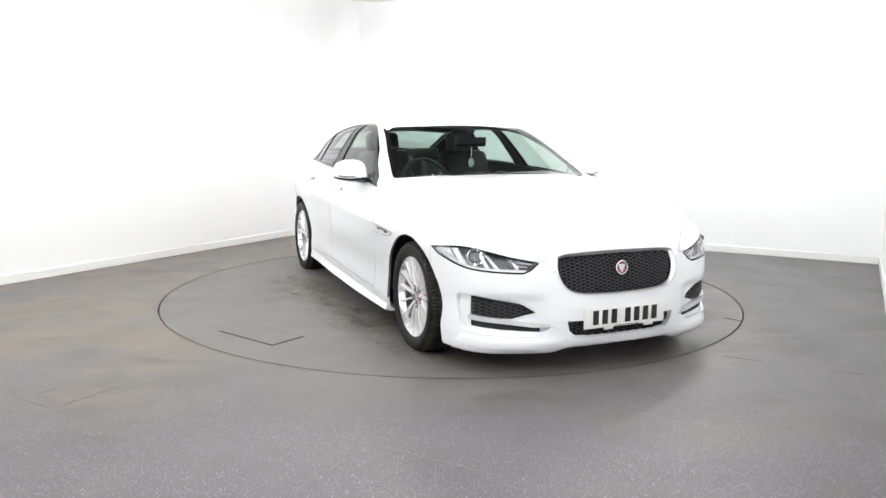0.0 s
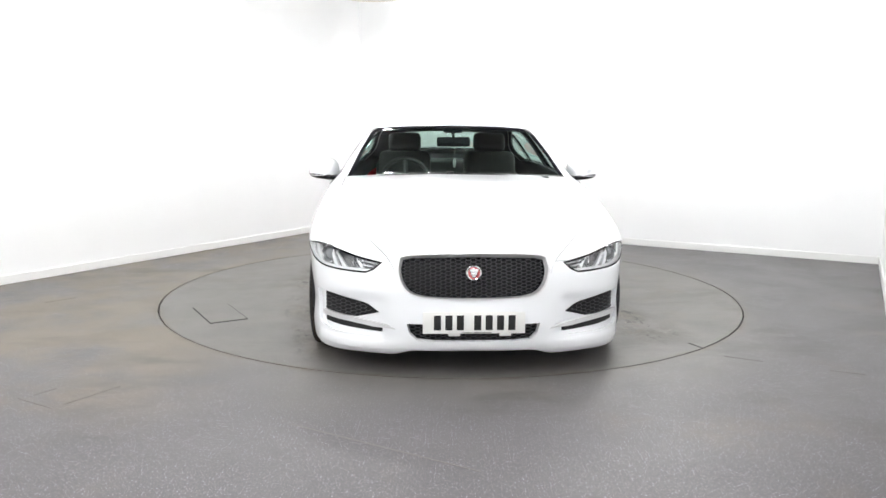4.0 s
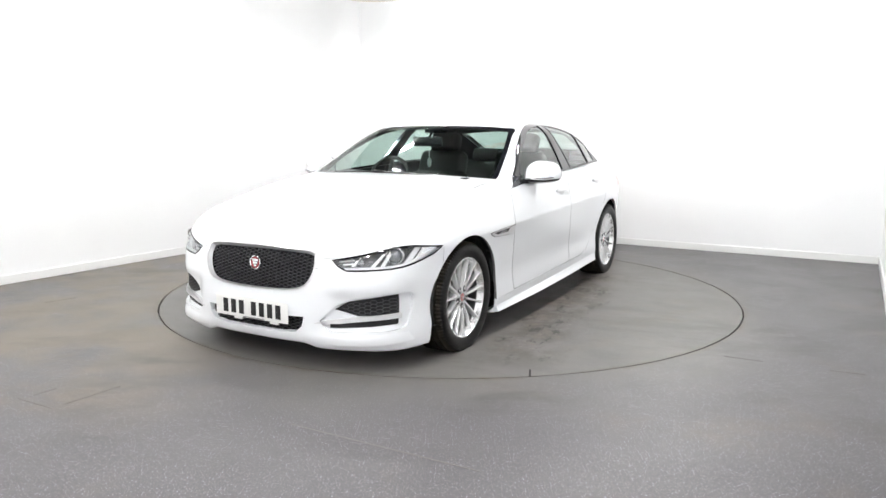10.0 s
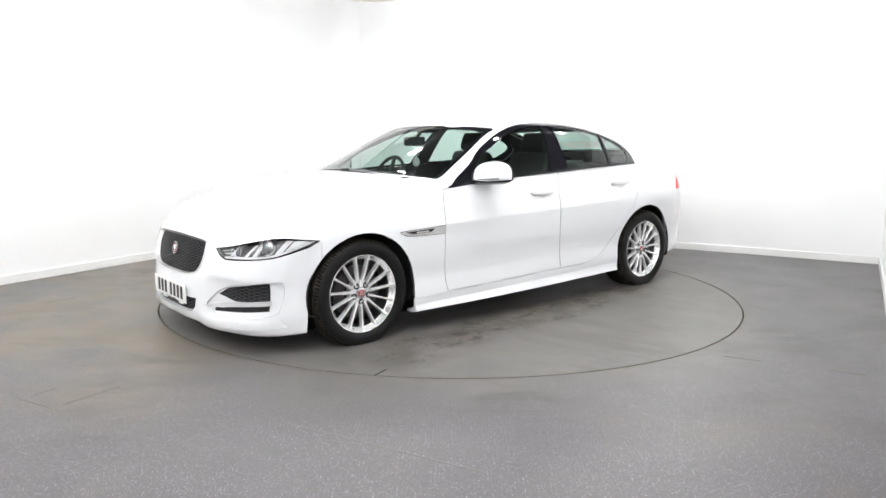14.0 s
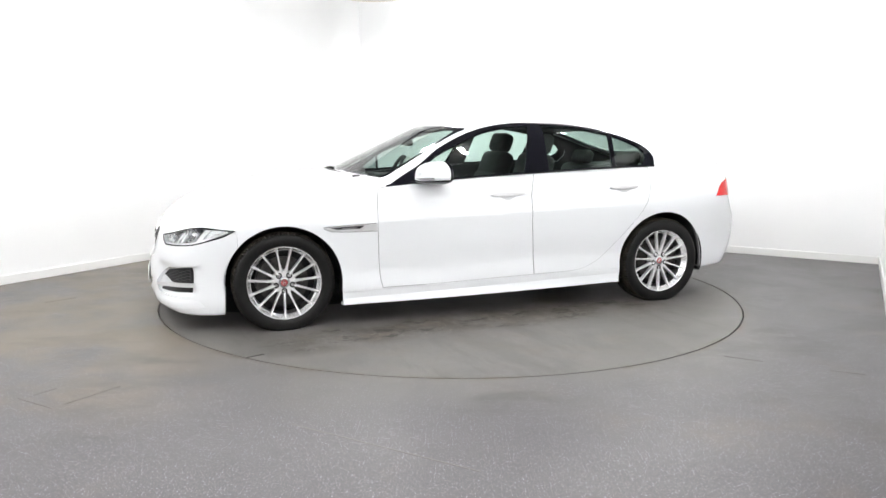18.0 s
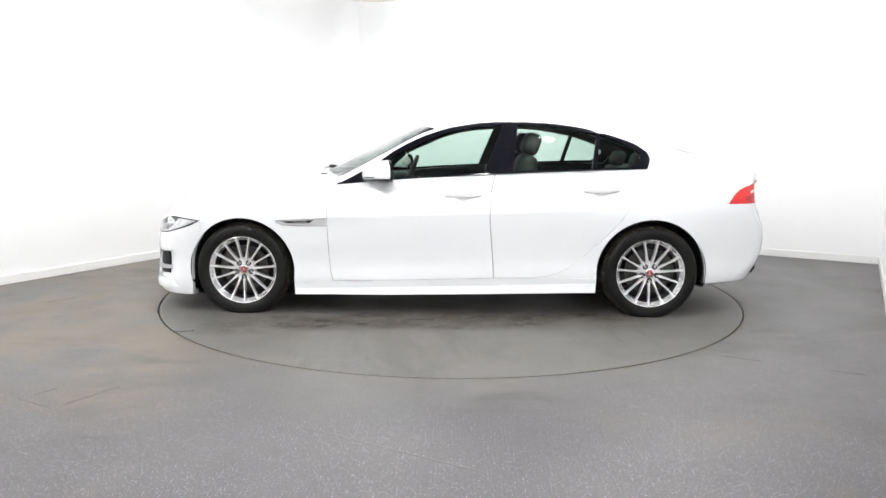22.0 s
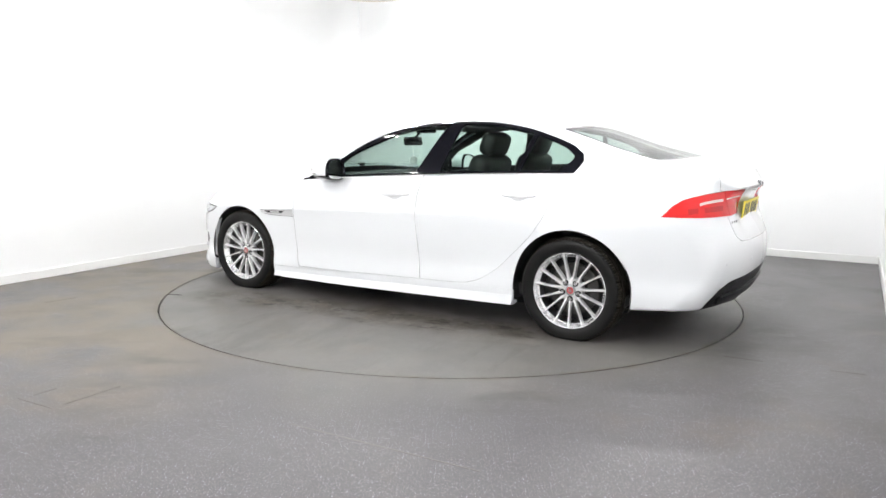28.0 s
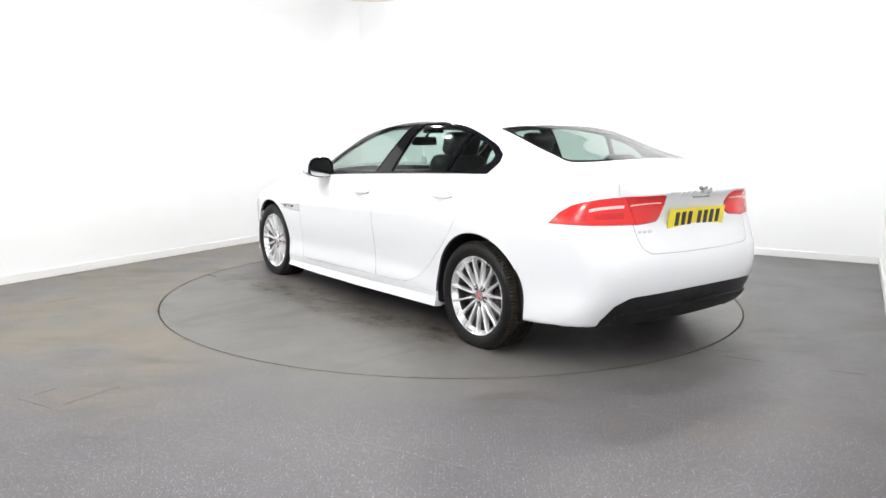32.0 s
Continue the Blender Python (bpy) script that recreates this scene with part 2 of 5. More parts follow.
def build_room():
    structure("wall_west", (-0.12, -LONG - 0.12, 0), (0, 0.12, HIGH), WALL, "plain white painted studio wall", "wall")
    structure("wall_north", (0, 0, 0), (WIDE, 0.12, HIGH), WALL, "plain white painted studio wall", "wall")
    structure("wall_east", (WIDE, -LONG - 0.12, 0), (WIDE + 0.12, 0.12, HIGH), WALL, "plain white painted studio wall", "wall")
    structure("wall_south", (0, -LONG - 0.12, 0), (WIDE, -LONG, HIGH), WALL, "plain white painted studio wall", "wall")
    structure("ceiling", (-0.12, -LONG - 0.12, HIGH), (WIDE + 0.12, 0.12, HIGH + 0.1), CEILING, "dark grey painted studio ceiling", "ceiling")
    for name, lo, hi in (("baseboard_west", (0, -LONG, 0), (0.016, 0, 0.075)), ("baseboard_north", (0.016, -0.016, 0), (WIDE - 0.016, 0, 0.075)),
                         ("baseboard_east", (WIDE - 0.016, -LONG, 0), (WIDE, 0, 0.075))):
        structure(name, lo, hi, TRIM, "white painted skirting board along the studio wall", "baseboard", 0.004)
    # floor with a round opening for the turntable
    bm = bmesh.new()
    ring = [bm.verts.new((TABLE_R * math.cos(a), TABLE_R * math.sin(a), 0)) for a in (2 * math.pi * i / 240 for i in range(240))]
    outer = []
    inv = ROOM.inverted()
    for v in ring:
        d = v.co.normalized()
        o, w = inv @ Vector((0, 0, 0)), inv.to_3x3() @ d
        s = min(s for s in ((-0.1 - o.x) / w.x if w.x < 0 else 99, (WIDE + 0.1 - o.x) / w.x if w.x > 0 else 99,
                            (0.1 - o.y) / w.y if w.y > 0 else 99, (-LONG - 0.1 - o.y) / w.y if w.y < 0 else 99))
        outer.append(bm.verts.new(d * s))
    lower = [bm.verts.new(v.co - Vector((0, 0, 0.05))) for v in ring]
    for i in range(240):
        j = (i + 1) % 240
        bm.faces.new((ring[i], outer[i], outer[j], ring[j]))
        bm.faces.new((lower[i], ring[i], ring[j], lower[j]))
    bmesh.ops.recalc_face_normals(bm, faces=bm.faces)
    tagged(obj("floor", bm, VINYL), "grey speckled vinyl floor with brown tyre dirt", "floor", kind="structure")
    bm = bmesh.new()
    bmesh.ops.create_cone(bm, cap_ends=True, segments=240, radius1=TABLE_R + 0.05, radius2=TABLE_R + 0.05, depth=0.02, matrix=Matrix.Translation((0, 0, -0.055)))
    tagged(obj("turntable_pit", bm, SHADOW_GAP), "dark pit under the turntable joint", "floor", kind="structure")


def build_turntable():
    table = tagged(new("turntable"), "round turntable flush with the floor, covered in grey vinyl", "turntable")
    bm = bmesh.new()
    bmesh.ops.create_cone(bm, cap_ends=True, segments=240, radius1=TABLE_R - 0.010, radius2=TABLE_R - 0.010, depth=0.04, matrix=Matrix.Translation((0, 0, -0.02)))
    part("deck", bm, TABLE_VINYL, table, smooth=False)
    # access hatch with its dark joint, and a nick at the rim
    at = pose(-1.753, -0.585, 0, 0, 0, 21.4)
    part("hatch_joint", box(bmesh.new(), (-0.128, -0.259, 0), (0.128, 0.259, 0.0015), at), SHADOW_GAP, table, smooth=False)
    part("hatch", box(bmesh.new(), (-0.120, -0.248, 0), (0.122, 0.253, 0.004), at, 0.001), TABLE_VINYL, table, "flush rectangular access hatch", smooth=False)
    part("rim_nick", box(bmesh.new(), (-0.005, -0.055, 0), (0.005, 0.055, 0.0015), pose(1.166, -1.838, 0, 0, 0, 14)), SHADOW_GAP, table, smooth=False)
    return table


def light_batten():
    """A short ceiling batten: white tray, two end caps and a glowing tube cover."""
    base = tagged(new("ceiling_batten"), "short white ceiling batten light, switched on", "light", group="ceiling battens")
    w, d = 0.10, 0.03
    part("tray", box(bmesh.new(), (-w, -d - 0.012, -0.022), (w, d + 0.012, 0), None, 0.004), TRIM, base, smooth=False)
    part("diffuser", box(bmesh.new(), (-w, -d, -0.052), (w, d, -0.024), None, 0.006), PANEL, base, smooth=False)
    for e in (-1, 1):
        a, b = sorted((e * (w + 0.001), e * (w + 0.02)))
        part("end_cap", box(bmesh.new(), (a, -d - 0.006, -0.058), (b, d + 0.006, 0), None, 0.004), TRIM, base, smooth=False)
    return base


def floor_seam(x0, y0, x1, y1, width, mat, label):
    d = Vector((x1 - x0, y1 - y0, 0))
    ob = obj("floor_seam", box(bmesh.new(), (0, -width / 2, 0), (d.length, width / 2, 0.0012)), mat)
    ob.matrix_world = pose(x0, y0, 0, 0, 0, math.degrees(math.atan2(d.y, d.x)))
    tagged(ob, label, "floor seam", kind="structure")


build_room()
TABLE = build_turntable()
BATTEN = light_batten()
BATTEN.matrix_world = ROOM @ pose(4.7, -5.4, HIGH)
for pu, pv in ((1.6, -0.9), (4.7, -0.9), (1.6, -2.3), (4.7, -2.3), (1.6, -3.9), (4.7, -3.9), (1.6, -5.4), (1.6, -6.9), (4.7, -6.9), (1.6, -8.4), (4.7, -8.4), (1.6, -9.7), (4.7, -9.7)):
    copy_thing(BATTEN, ROOM @ pose(pu, pv, HIGH))


def round_light(x, y, z, r):
    """A flat round lamp on a short stem: rim, diffuser, stem and ceiling rose."""
    base = tagged(new("round_ceiling_light"), "wide round white lamp hung under the ceiling", "light")
    base.matrix_world = pose(x, y, z)
    bm = bmesh.new()
    bmesh.ops.create_cone(bm, cap_ends=True, segments=96, radius1=r - 0.012, radius2=r - 0.012, depth=0.012, matrix=Matrix.Translation((0, 0, 0.012)))
    part("diffuser", bm, TRIM, base, smooth=False)
    bm = bmesh.new()
    prof = [(r - 0.012, 0.0), (r, 0.0), (r, 0.05), (r - 0.012, 0.05)]
    rings = [[bm.verts.new((q * math.cos(a), q * math.sin(a), h)) for a in (2 * math.pi * k / 96 for k in range(96))] for q, h in prof]
    for ra, rb in zip(rings, rings[1:] + rings[:1]):
        for k in range(96):
            bm.faces.new((ra[k - 1], ra[k], rb[k], rb[k - 1]))
    part("rim", bm, LAMP_RIM, base, "pale brass rim", smooth=False)
    for name, q, lo, hi in (("stem", 0.012, 0.02, HIGH - z), ("ceiling_rose", 0.05, HIGH - z - 0.02, HIGH - z)):
        bm = bmesh.new()
        bmesh.ops.create_cone(bm, cap_ends=True, segments=24, radius1=q, radius2=q, depth=hi - lo, matrix=Matrix.Translation((0, 0, (lo + hi) / 2)))
        part(name, bm, TRIM, base, smooth=False)


round_light(-0.95, 2.9, 2.845, 0.40)
for seam in ((-2.041, -2.576, -1.818, -2.695), (-2.003, -2.558, -1.933, -2.432), (-1.783, -2.645, -1.636, -2.396), (1.577, -1.807, 1.758, -1.897), (2.049, -2.043, 2.214, -2.117), (-3.006, -0.614, -2.856, -0.437)):
    floor_seam(*seam, 0.0035, SEAM, "thin dark open joint in the vinyl floor")
floor_seam(-0.683, -2.851, 0.119, -3.283, 0.006, PALE_SEAM, "pale welded joint in the vinyl floor")

# ---- shape of the car: smooth curves and one closed skin ----
def spline(xs, ys):
    """A natural cubic through the points, straight beyond its ends."""
    x, y = np.array(xs, float), np.array(ys, float)
    if x[0] > x[-1]:
        x, y = x[::-1], y[::-1]
    n, h = len(x), np.diff(x)
    a, r = np.eye(n), np.zeros(n)
    for i in range(1, n - 1):
        a[i, i - 1:i + 2] = h[i - 1], 2 * (h[i - 1] + h[i]), h[i]
        r[i] = 6 * ((y[i + 1] - y[i]) / h[i] - (y[i] - y[i - 1]) / h[i - 1])
    m = np.linalg.solve(a, r)

    def at(q):
        q = np.asarray(q, float)
        c = np.clip(q, x[0], x[-1])
        i = np.clip(np.searchsorted(x, c) - 1, 0, n - 2)
        d, e = c - x[i], x[i + 1] - c
        v = (m[i] * e ** 3 + m[i + 1] * d ** 3) / (6 * h[i]) + (y[i] / h[i] - m[i] * h[i] / 6) * e + (y[i + 1] / h[i] - m[i + 1] * h[i] / 6) * d
        s0 = (y[1] - y[0]) / h[0] - h[0] * m[1] / 6
        s1 = (y[-1] - y[-2]) / h[-1] + h[-1] * m[-2] / 6
        return v + np.where(q < x[0], (q - x[0]) * s0, 0) + np.where(q > x[-1], (q - x[-1]) * s1, 0)
    return at


def smax(a, b, k):
    h = np.maximum(k - np.abs(a - b), 0) / k
    return np.maximum(a, b) + h * h * k * 0.25


def smin(a, b, k):
    return -smax(-a, -b, k)


def bell(v, a, b, soft):
    """1 between a and b, 0 outside, with soft flanks."""
    return 1 / (1 + np.exp(-(v - a) / soft)) / (1 + np.exp((v - b) / soft))


half_width = spline([-2.35, -2.05, -1.8, -1.42, -1.0, -0.5, 0.0, 0.8, 1.2, 1.42, 1.7, 2.0, 2.2],
                    [0.67, 0.80, 0.874, 0.918, 0.912, 0.918, 0.925, 0.930, 0.926, 0.920, 0.895, 0.80, 0.68])
side_in = spline([0.08, 0.14, 0.19, 0.25, 0.36, 0.50, 0.62, 0.70, 0.78, 0.88, 0.96, 1.05], [0.030, 0.022, 0.016, 0.012, 0.020, 0.011, 0.003, 0.0, 0.012, 0.036, 0.066, 0.11])
nose_x = spline([0.10, 0.16, 0.22, 0.30, 0.40, 0.50, 0.58, 0.64, 0.72], [2.195, 2.232, 2.246, 2.248, 2.24, 2.228, 2.21, 2.185, 2.13])
nose_in = spline([0.0, 0.26, 0.47, 0.65, 0.784, 0.92], [0.0, 0.010, 0.066, 0.138, 0.222, 0.36])
tail_x = spline([0.20, 0.28, 0.40, 0.50, 0.60, 0.70, 0.80, 0.92, 1.0, 1.06], [-2.24, -2.29, -2.35, -2.368, -2.361, -2.325, -2.294, -2.280, -2.272, -2.262])
tail_in = spline([0.0, 0.3, 0.5, 0.65, 0.78, 0.9], [0.0, 0.015, 0.05, 0.105, 0.19, 0.32])
top_z = spline([-2.4, -2.24, -2.05, -1.8, -1.4, -0.6, 0.4, 0.95, 1.263, 1.479, 1.696, 1.916, 2.10, 2.20, 2.3],
               [1.046, 1.052, 1.074, 1.11, 1.11, 1.07, 1.02, 0.988, 0.966, 0.940, 0.903, 0.836, 0.745, 0.675, 0.58])
top_drop = spline([-2.3, -2.0, -1.6, -1.2, 0.4, 0.9, 1.4, 1.9, 2.2], [0.10, 0.11, 0.10, 0.08, 0.05, 0.06, 0.11, 0.13, 0.07])
floor_z = spline([-2.3, -2.0, -1.75, -1.04, 1.02, 1.77, 2.0, 2.25], [0.24, 0.235, 0.225, 0.178, 0.136, 0.116, 0.112, 0.12])
roof_z = spline([-1.9, -1.5, -1.25, -0.9, -0.5, -0.1, 0.2, 0.5], [1.13, 1.255, 1.312, 1.352, 1.366, 1.357, 1.328, 1.27])
belt_z = spline([-1.9, -1.38, -0.8, -0.4, 0.0, 0.37, 0.75, 1.0], [1.03, 1.021, 1.006, 0.988, 0.967, 0.942, 0.911, 0.89])
belt_y = spline([-2.0, -1.7, -1.4, -1.2, -0.8, -0.3, 0.3, 0.76, 1.0], [0.62, 0.69, 0.752, 0.79, 0.838, 0.858, 0.862, 0.842, 0.82])


def skin(x, y, z):
    """Below zero inside the closed shape of the body, about in metres."""
    y = np.abs(y)
    tuck = 0.075 * np.clip((z - 0.80) / 0.24, 0, 1.3) ** 1.5 * np.clip((-0.5 - x) / 0.9, 0, 1) ** 1.5
    low = y - (half_width(x) - side_in(z - 0.018 * (0.4 - x)) - tuck)
    scoop = 0.020 * bell(z, 0.252, 0.418, 0.012) * bell(y, 0.46, 0.80, 0.018)
    chin = 0.014 * bell(z, 0, 0.205, 0.012) * bell(y, 0.36, 9, 0.02)
    crease = 0.0042 * np.exp(-np.abs(z - 0.711 + 0.032 * x) / 0.028) * bell(x, -1.15, 0.9, 0.08)
    low = low - crease
    low = smax(low, x - (nose_x(z) - nose_in(y) - scoop + chin), 0.07)
    low = smax(low, (tail_x(z) + tail_in(y) + 0.028 * bell(z, 0.715, 0.872, 0.020) * bell(y, -1, 0.36, 0.03)) - x, 0.06 - 0.04 * bell(z, 0.95, 9, 0.02))
    top = (z - (top_z(x) - top_drop(x) * (y / 0.85) ** 2.4)) * 0.95
    low = smax(low, top, 0.05 + 0.05 * bell(x, 0.9, 3, 0.15) - 0.024 * bell(-x, 2.15, 9, 0.05))
    low = smax(low, floor_z(x) + 0.028 * bell(y, -1, 0.36, 0.02) * bell(x, 1.85, 9, 0.05) - z, 0.02)
    dz = z - belt_z(x)
    cab = (y - (belt_y(x) - np.where(dz > 0, 0.60 * dz + 0.28 * dz * dz, -0.9 * dz))) * 0.85
    cab = smax(cab, (z - (roof_z(x) - 0.085 * y ** 2)) * 0.97, 0.09)
    cab = smax(cab, (x - (0.262 + (1.298 - z) * 2.07 - 0.40 * y ** 2)) * 0.43, 0.03)
    cab = smax(cab, ((-1.315 - (1.29 - z) * 2.95 + 0.37 * y ** 2) - x) * 0.32, 0.025)
    cab = smax(cab, belt_z(x) - 0.08 - z, 0.01)
    return smin(low, cab, 0.02 + 0.09 * bell(-x, 1.35, 9, 0.08))


def skin_from(ox, oz, d):
    """The distances at which rays from points on the middle plane leave the skin."""
    lo, hi = np.zeros(len(d)), np.full(len(d), 2.0)
    for _ in range(38):
        mid = (lo + hi) / 2
        inside = skin(ox + d[:, 0] * mid, d[:, 1] * mid, oz + d[:, 2] * mid) < 0
        lo, hi = np.where(inside, mid, lo), np.where(inside, hi, mid)
    return lo

# ---- cutting the skin into panels ----
R2 = math.sqrt(0.5)
VIEWS = {  # two axes of each view, and the way out of the car
    "side": (Vector((1, 0, 0)), Vector((0, 0, 1)), Vector((0, 1, 0))),
    "front": (Vector((0, 1, 0)), Vector((0, 0, 1)), Vector((1, 0, 0))),
    "back": (Vector((0, 1, 0)), Vector((0, 0, 1)), Vector((-1, 0, 0))),
    "top": (Vector((1, 0, 0)), Vector((0, 1, 0)), Vector((0, 0, 1))),
    "front_corner": (Vector((-R2, R2, 0)), Vector((0, 0, 1)), Vector((R2, R2, 0))),
    "back_corner": (Vector((R2, R2, 0)), Vector((0, 0, 1)), Vector((-R2, R2, 0))),
}
REACH = {"side": (0.3, 1.3), "front": (1.2, 2.7), "back": (1.3, 2.8), "top": (0.7, 1.7), "front_corner": (1.0, 2.8), "back_corner": (1.0, 2.8)}


def smooth_line(pts, step=0.03, closed=False):
    """More points along a line through the given ones, bent smoothly."""
    p = np.array(pts, float)
    n, out = len(p), []
    for i in range(n if closed else n - 1):
        a, b, c, d = (p[(i + k) % n] if closed else p[min(max(i + k, 0), n - 1)] for k in (-1, 0, 1, 2))
        m = max(1, int(np.linalg.norm(c - b) / step))
        for t in np.arange(m) / m:
            out.append(0.5 * (2 * b + (c - a) * t + (2 * a - 5 * b + 4 * c - d) * t * t + (3 * b - a - 3 * c + d) * t ** 3))
    if not closed:
        out.append(p[-1])
    return [tuple(q) for q in out]


def rounded(pts, r, n=4):
    """A closed outline with its corners rounded by about r."""
    out, k = [], len(pts)
    for i in range(k):
        a, b, c = (np.array(pts[(i + j) % k], float) for j in (-1, 0, 1))
        la, lc = np.linalg.norm(a - b), np.linalg.norm(c - b)
        p, q = b + (a - b) * min(r / la, 0.45), b + (c - b) * min(r / lc, 0.45)
        for t in np.linspace(0, 1, n):
            out.append(tuple((1 - t) ** 2 * p + 2 * t * (1 - t) * b + t * t * q))
    return out


def inset(poly, d):
    """A closed outline drawn in by d all round."""
    p = np.array(poly, float)
    a, b = p - np.roll(p, 1, 0), np.roll(p, -1, 0) - p
    turn = np.sign((p[:, 0] * np.roll(p[:, 1], -1) - np.roll(p[:, 0], -1) * p[:, 1]).sum())
    n = np.zeros_like(p)
    for e in (a, b):
        ln = np.maximum(np.linalg.norm(e, axis=1), 1e-9)[:, None]
        n += np.stack([-e[:, 1], e[:, 0]], 1) / ln * turn
    n /= np.maximum(np.linalg.norm(n, axis=1), 0.6)[:, None]
    return [tuple(q) for q in p + n * d]


def inside(poly, a, b):
    """Which of the points (a, b) lie in the outline."""
    r = np.zeros(len(a), bool)
    for (x0, y0), (x1, y1) in zip(poly, poly[1:] + poly[:1]):
        if y0 != y1:
            r ^= ((y0 > b) != (y1 > b)) & (a < (x1 - x0) * (b - y0) / (y1 - y0) + x0)
    return r


class Sheet:
    """Points and many-sided faces that can be cut along lines; neighbours take up each other's new points."""

    def __init__(self, co, faces):
        self.co, self.faces, self.splits = [tuple(c) for c in co], [list(f) for f in faces], {}
        self.mids = [self.centre(f) for f in self.faces]

    def centre(self, f):
        n = len(f)
        return tuple(sum(self.co[v][k] for v in f) / n for k in range(3))

    def settle(self, f):
        """The face with every new point that a neighbour has put on its edges."""
        out = []
        def walk_edge(u, v):
            w = self.splits.get((u, v) if u < v else (v, u))
            if w is None:
                return [u]
            return walk_edge(u, w) + walk_edge(w, v)
        for u, v in zip(f, f[1:] + f[:1]):
            out += walk_edge(u, v)
        return out

    def cut(self, view, pts, lo, hi, closed=True):
        """Cut along an outline seen in a view, within the box lo to hi."""
        A, B, _ = (np.array(v) for v in VIEWS[view])
        mid = np.array(self.mids)
        ids = list(np.nonzero((mid > lo).all(1) & (mid < hi).all(1))[0])
        pa, pb = list(mid[ids] @ A), list(mid[ids] @ B)
        flat = {}
        def at(v):
            if v not in flat:
                c = self.co[v]
                flat[v] = (c[0] * A[0] + c[1] * A[1] + c[2] * A[2], c[0] * B[0] + c[1] * B[1] + c[2] * B[2])
            return flat[v]
        ring = list(zip(pts, pts[1:] + pts[:1])) if closed else list(zip(pts, pts[1:]))
        for p, q in ring:
            d0, d1 = q[0] - p[0], q[1] - p[1]
            length = math.hypot(d0, d1)
            if length < 1e-6:
                continue
            n0, n1 = d1 / length, -d0 / length
            a, b = np.array(pa), np.array(pb)
            some = np.nonzero((a > min(p[0], q[0]) - 0.025) & (a < max(p[0], q[0]) + 0.025) & (b > min(p[1], q[1]) - 0.025) & (b < max(p[1], q[1]) + 0.025))[0]
            for k in some:
                f = self.settle(self.faces[ids[k]])
                side = [(at(v)[0] - p[0]) * n0 + (at(v)[1] - p[1]) * n1 for v in f]
                side = [0.0 if abs(e) < 0.0004 else e for e in side]
                if min(side) >= 0 or max(side) <= 0:
                    self.faces[ids[k]] = f
                    continue
                loop, on = [], []
                for m, v in enumerate(f):
                    w, e, g = f[(m + 1) % len(f)], side[m], side[(m + 1) % len(f)]
                    if e == 0:
                        on.append(len(loop))
                    loop.append(v)
                    if e * g < 0:
                        u = e / (e - g)
                        ca, cb = self.co[v], self.co[w]
                        self.splits[(v, w) if v < w else (w, v)] = len(self.co)
                        on.append(len(loop))
                        loop.append(len(self.co))
                        self.co.append(tuple(x + (y - x) * u for x, y in zip(ca, cb)))
                if len(on) != 2 or on[1] - on[0] < 2 or len(loop) - (on[1] - on[0]) < 2:
                    self.faces[ids[k]] = loop
                    continue
                self.faces[ids[k]] = loop[on[0]:on[1] + 1]
                self.faces.append(loop[on[1]:] + loop[:on[0] + 1])
                self.mids.append(None)
                for which in (ids[k], len(self.faces) - 1):
                    c = self.mids[which] = self.centre(self.faces[which])
                    x, y = sum(c[i] * A[i] for i in range(3)), sum(c[i] * B[i] for i in range(3))
                    if which == ids[k]:
                        pa[k], pb[k] = x, y
                    else:
                        ids.append(which)
                        pa.append(x)
                        pb.append(y)

    def finish(self):
        self.faces = [self.settle(f) for f in self.faces]
        return np.array(self.co), self.faces


def on_skin(view, a, b):
    """The points of the left half of the skin that a view shows at (a, b)."""
    A, B, N = (np.array(v) for v in VIEWS[view])
    base = np.outer(a, A) + np.outer(b, B)
    lo, hi = np.full(len(base), REACH[view][0]), np.full(len(base), REACH[view][1])
    for _ in range(34):
        mid = (lo + hi) / 2
        q = base + mid[:, None] * N
        ins = skin(q[:, 0], q[:, 1], q[:, 2]) < 0
        lo, hi = np.where(ins, mid, lo), np.where(ins, hi, mid)
    return base + lo[:, None] * N


def normals_at(co):
    e, n = 0.004, np.zeros_like(co)
    for k in range(3):
        d = np.zeros(3)
        d[k] = e
        p, q = co + d, co - d
        n[:, k] = skin(p[:, 0], p[:, 1], p[:, 2]) - skin(q[:, 0], q[:, 1], q[:, 2])
    return n / np.maximum(np.linalg.norm(n, axis=1), 1e-9)[:, None]


def mesh_part(name, co, faces, nor, mat, parent, label="", edge=None):
    """One mesh with given smooth normals; its turned-in edges may take a material of their own."""
    me = bpy.data.meshes.new(name)
    me.from_pydata([tuple(c) for c in co], [], faces)
    me.materials.append(mat)
    me.polygons.foreach_set("use_smooth", [True] * len(faces))
    me.update()
    if edge:
        me.materials.append(edge)
        n = len(me.polygons)
        fn, fc = np.zeros(n * 3), np.zeros(n * 3)
        me.polygons.foreach_get("normal", fn)
        me.polygons.foreach_get("center", fc)
        turned = (fn.reshape(-1, 3) * normals_at(fc.reshape(-1, 3))).sum(1) < 0.5
        me.polygons.foreach_set("material_index", turned.astype(np.int32))
    me.normals_split_custom_set_from_vertices([tuple(n) for n in nor])
    ob = new(name, me)
    ob.parent = parent
    return tagged(ob, label) if label else ob


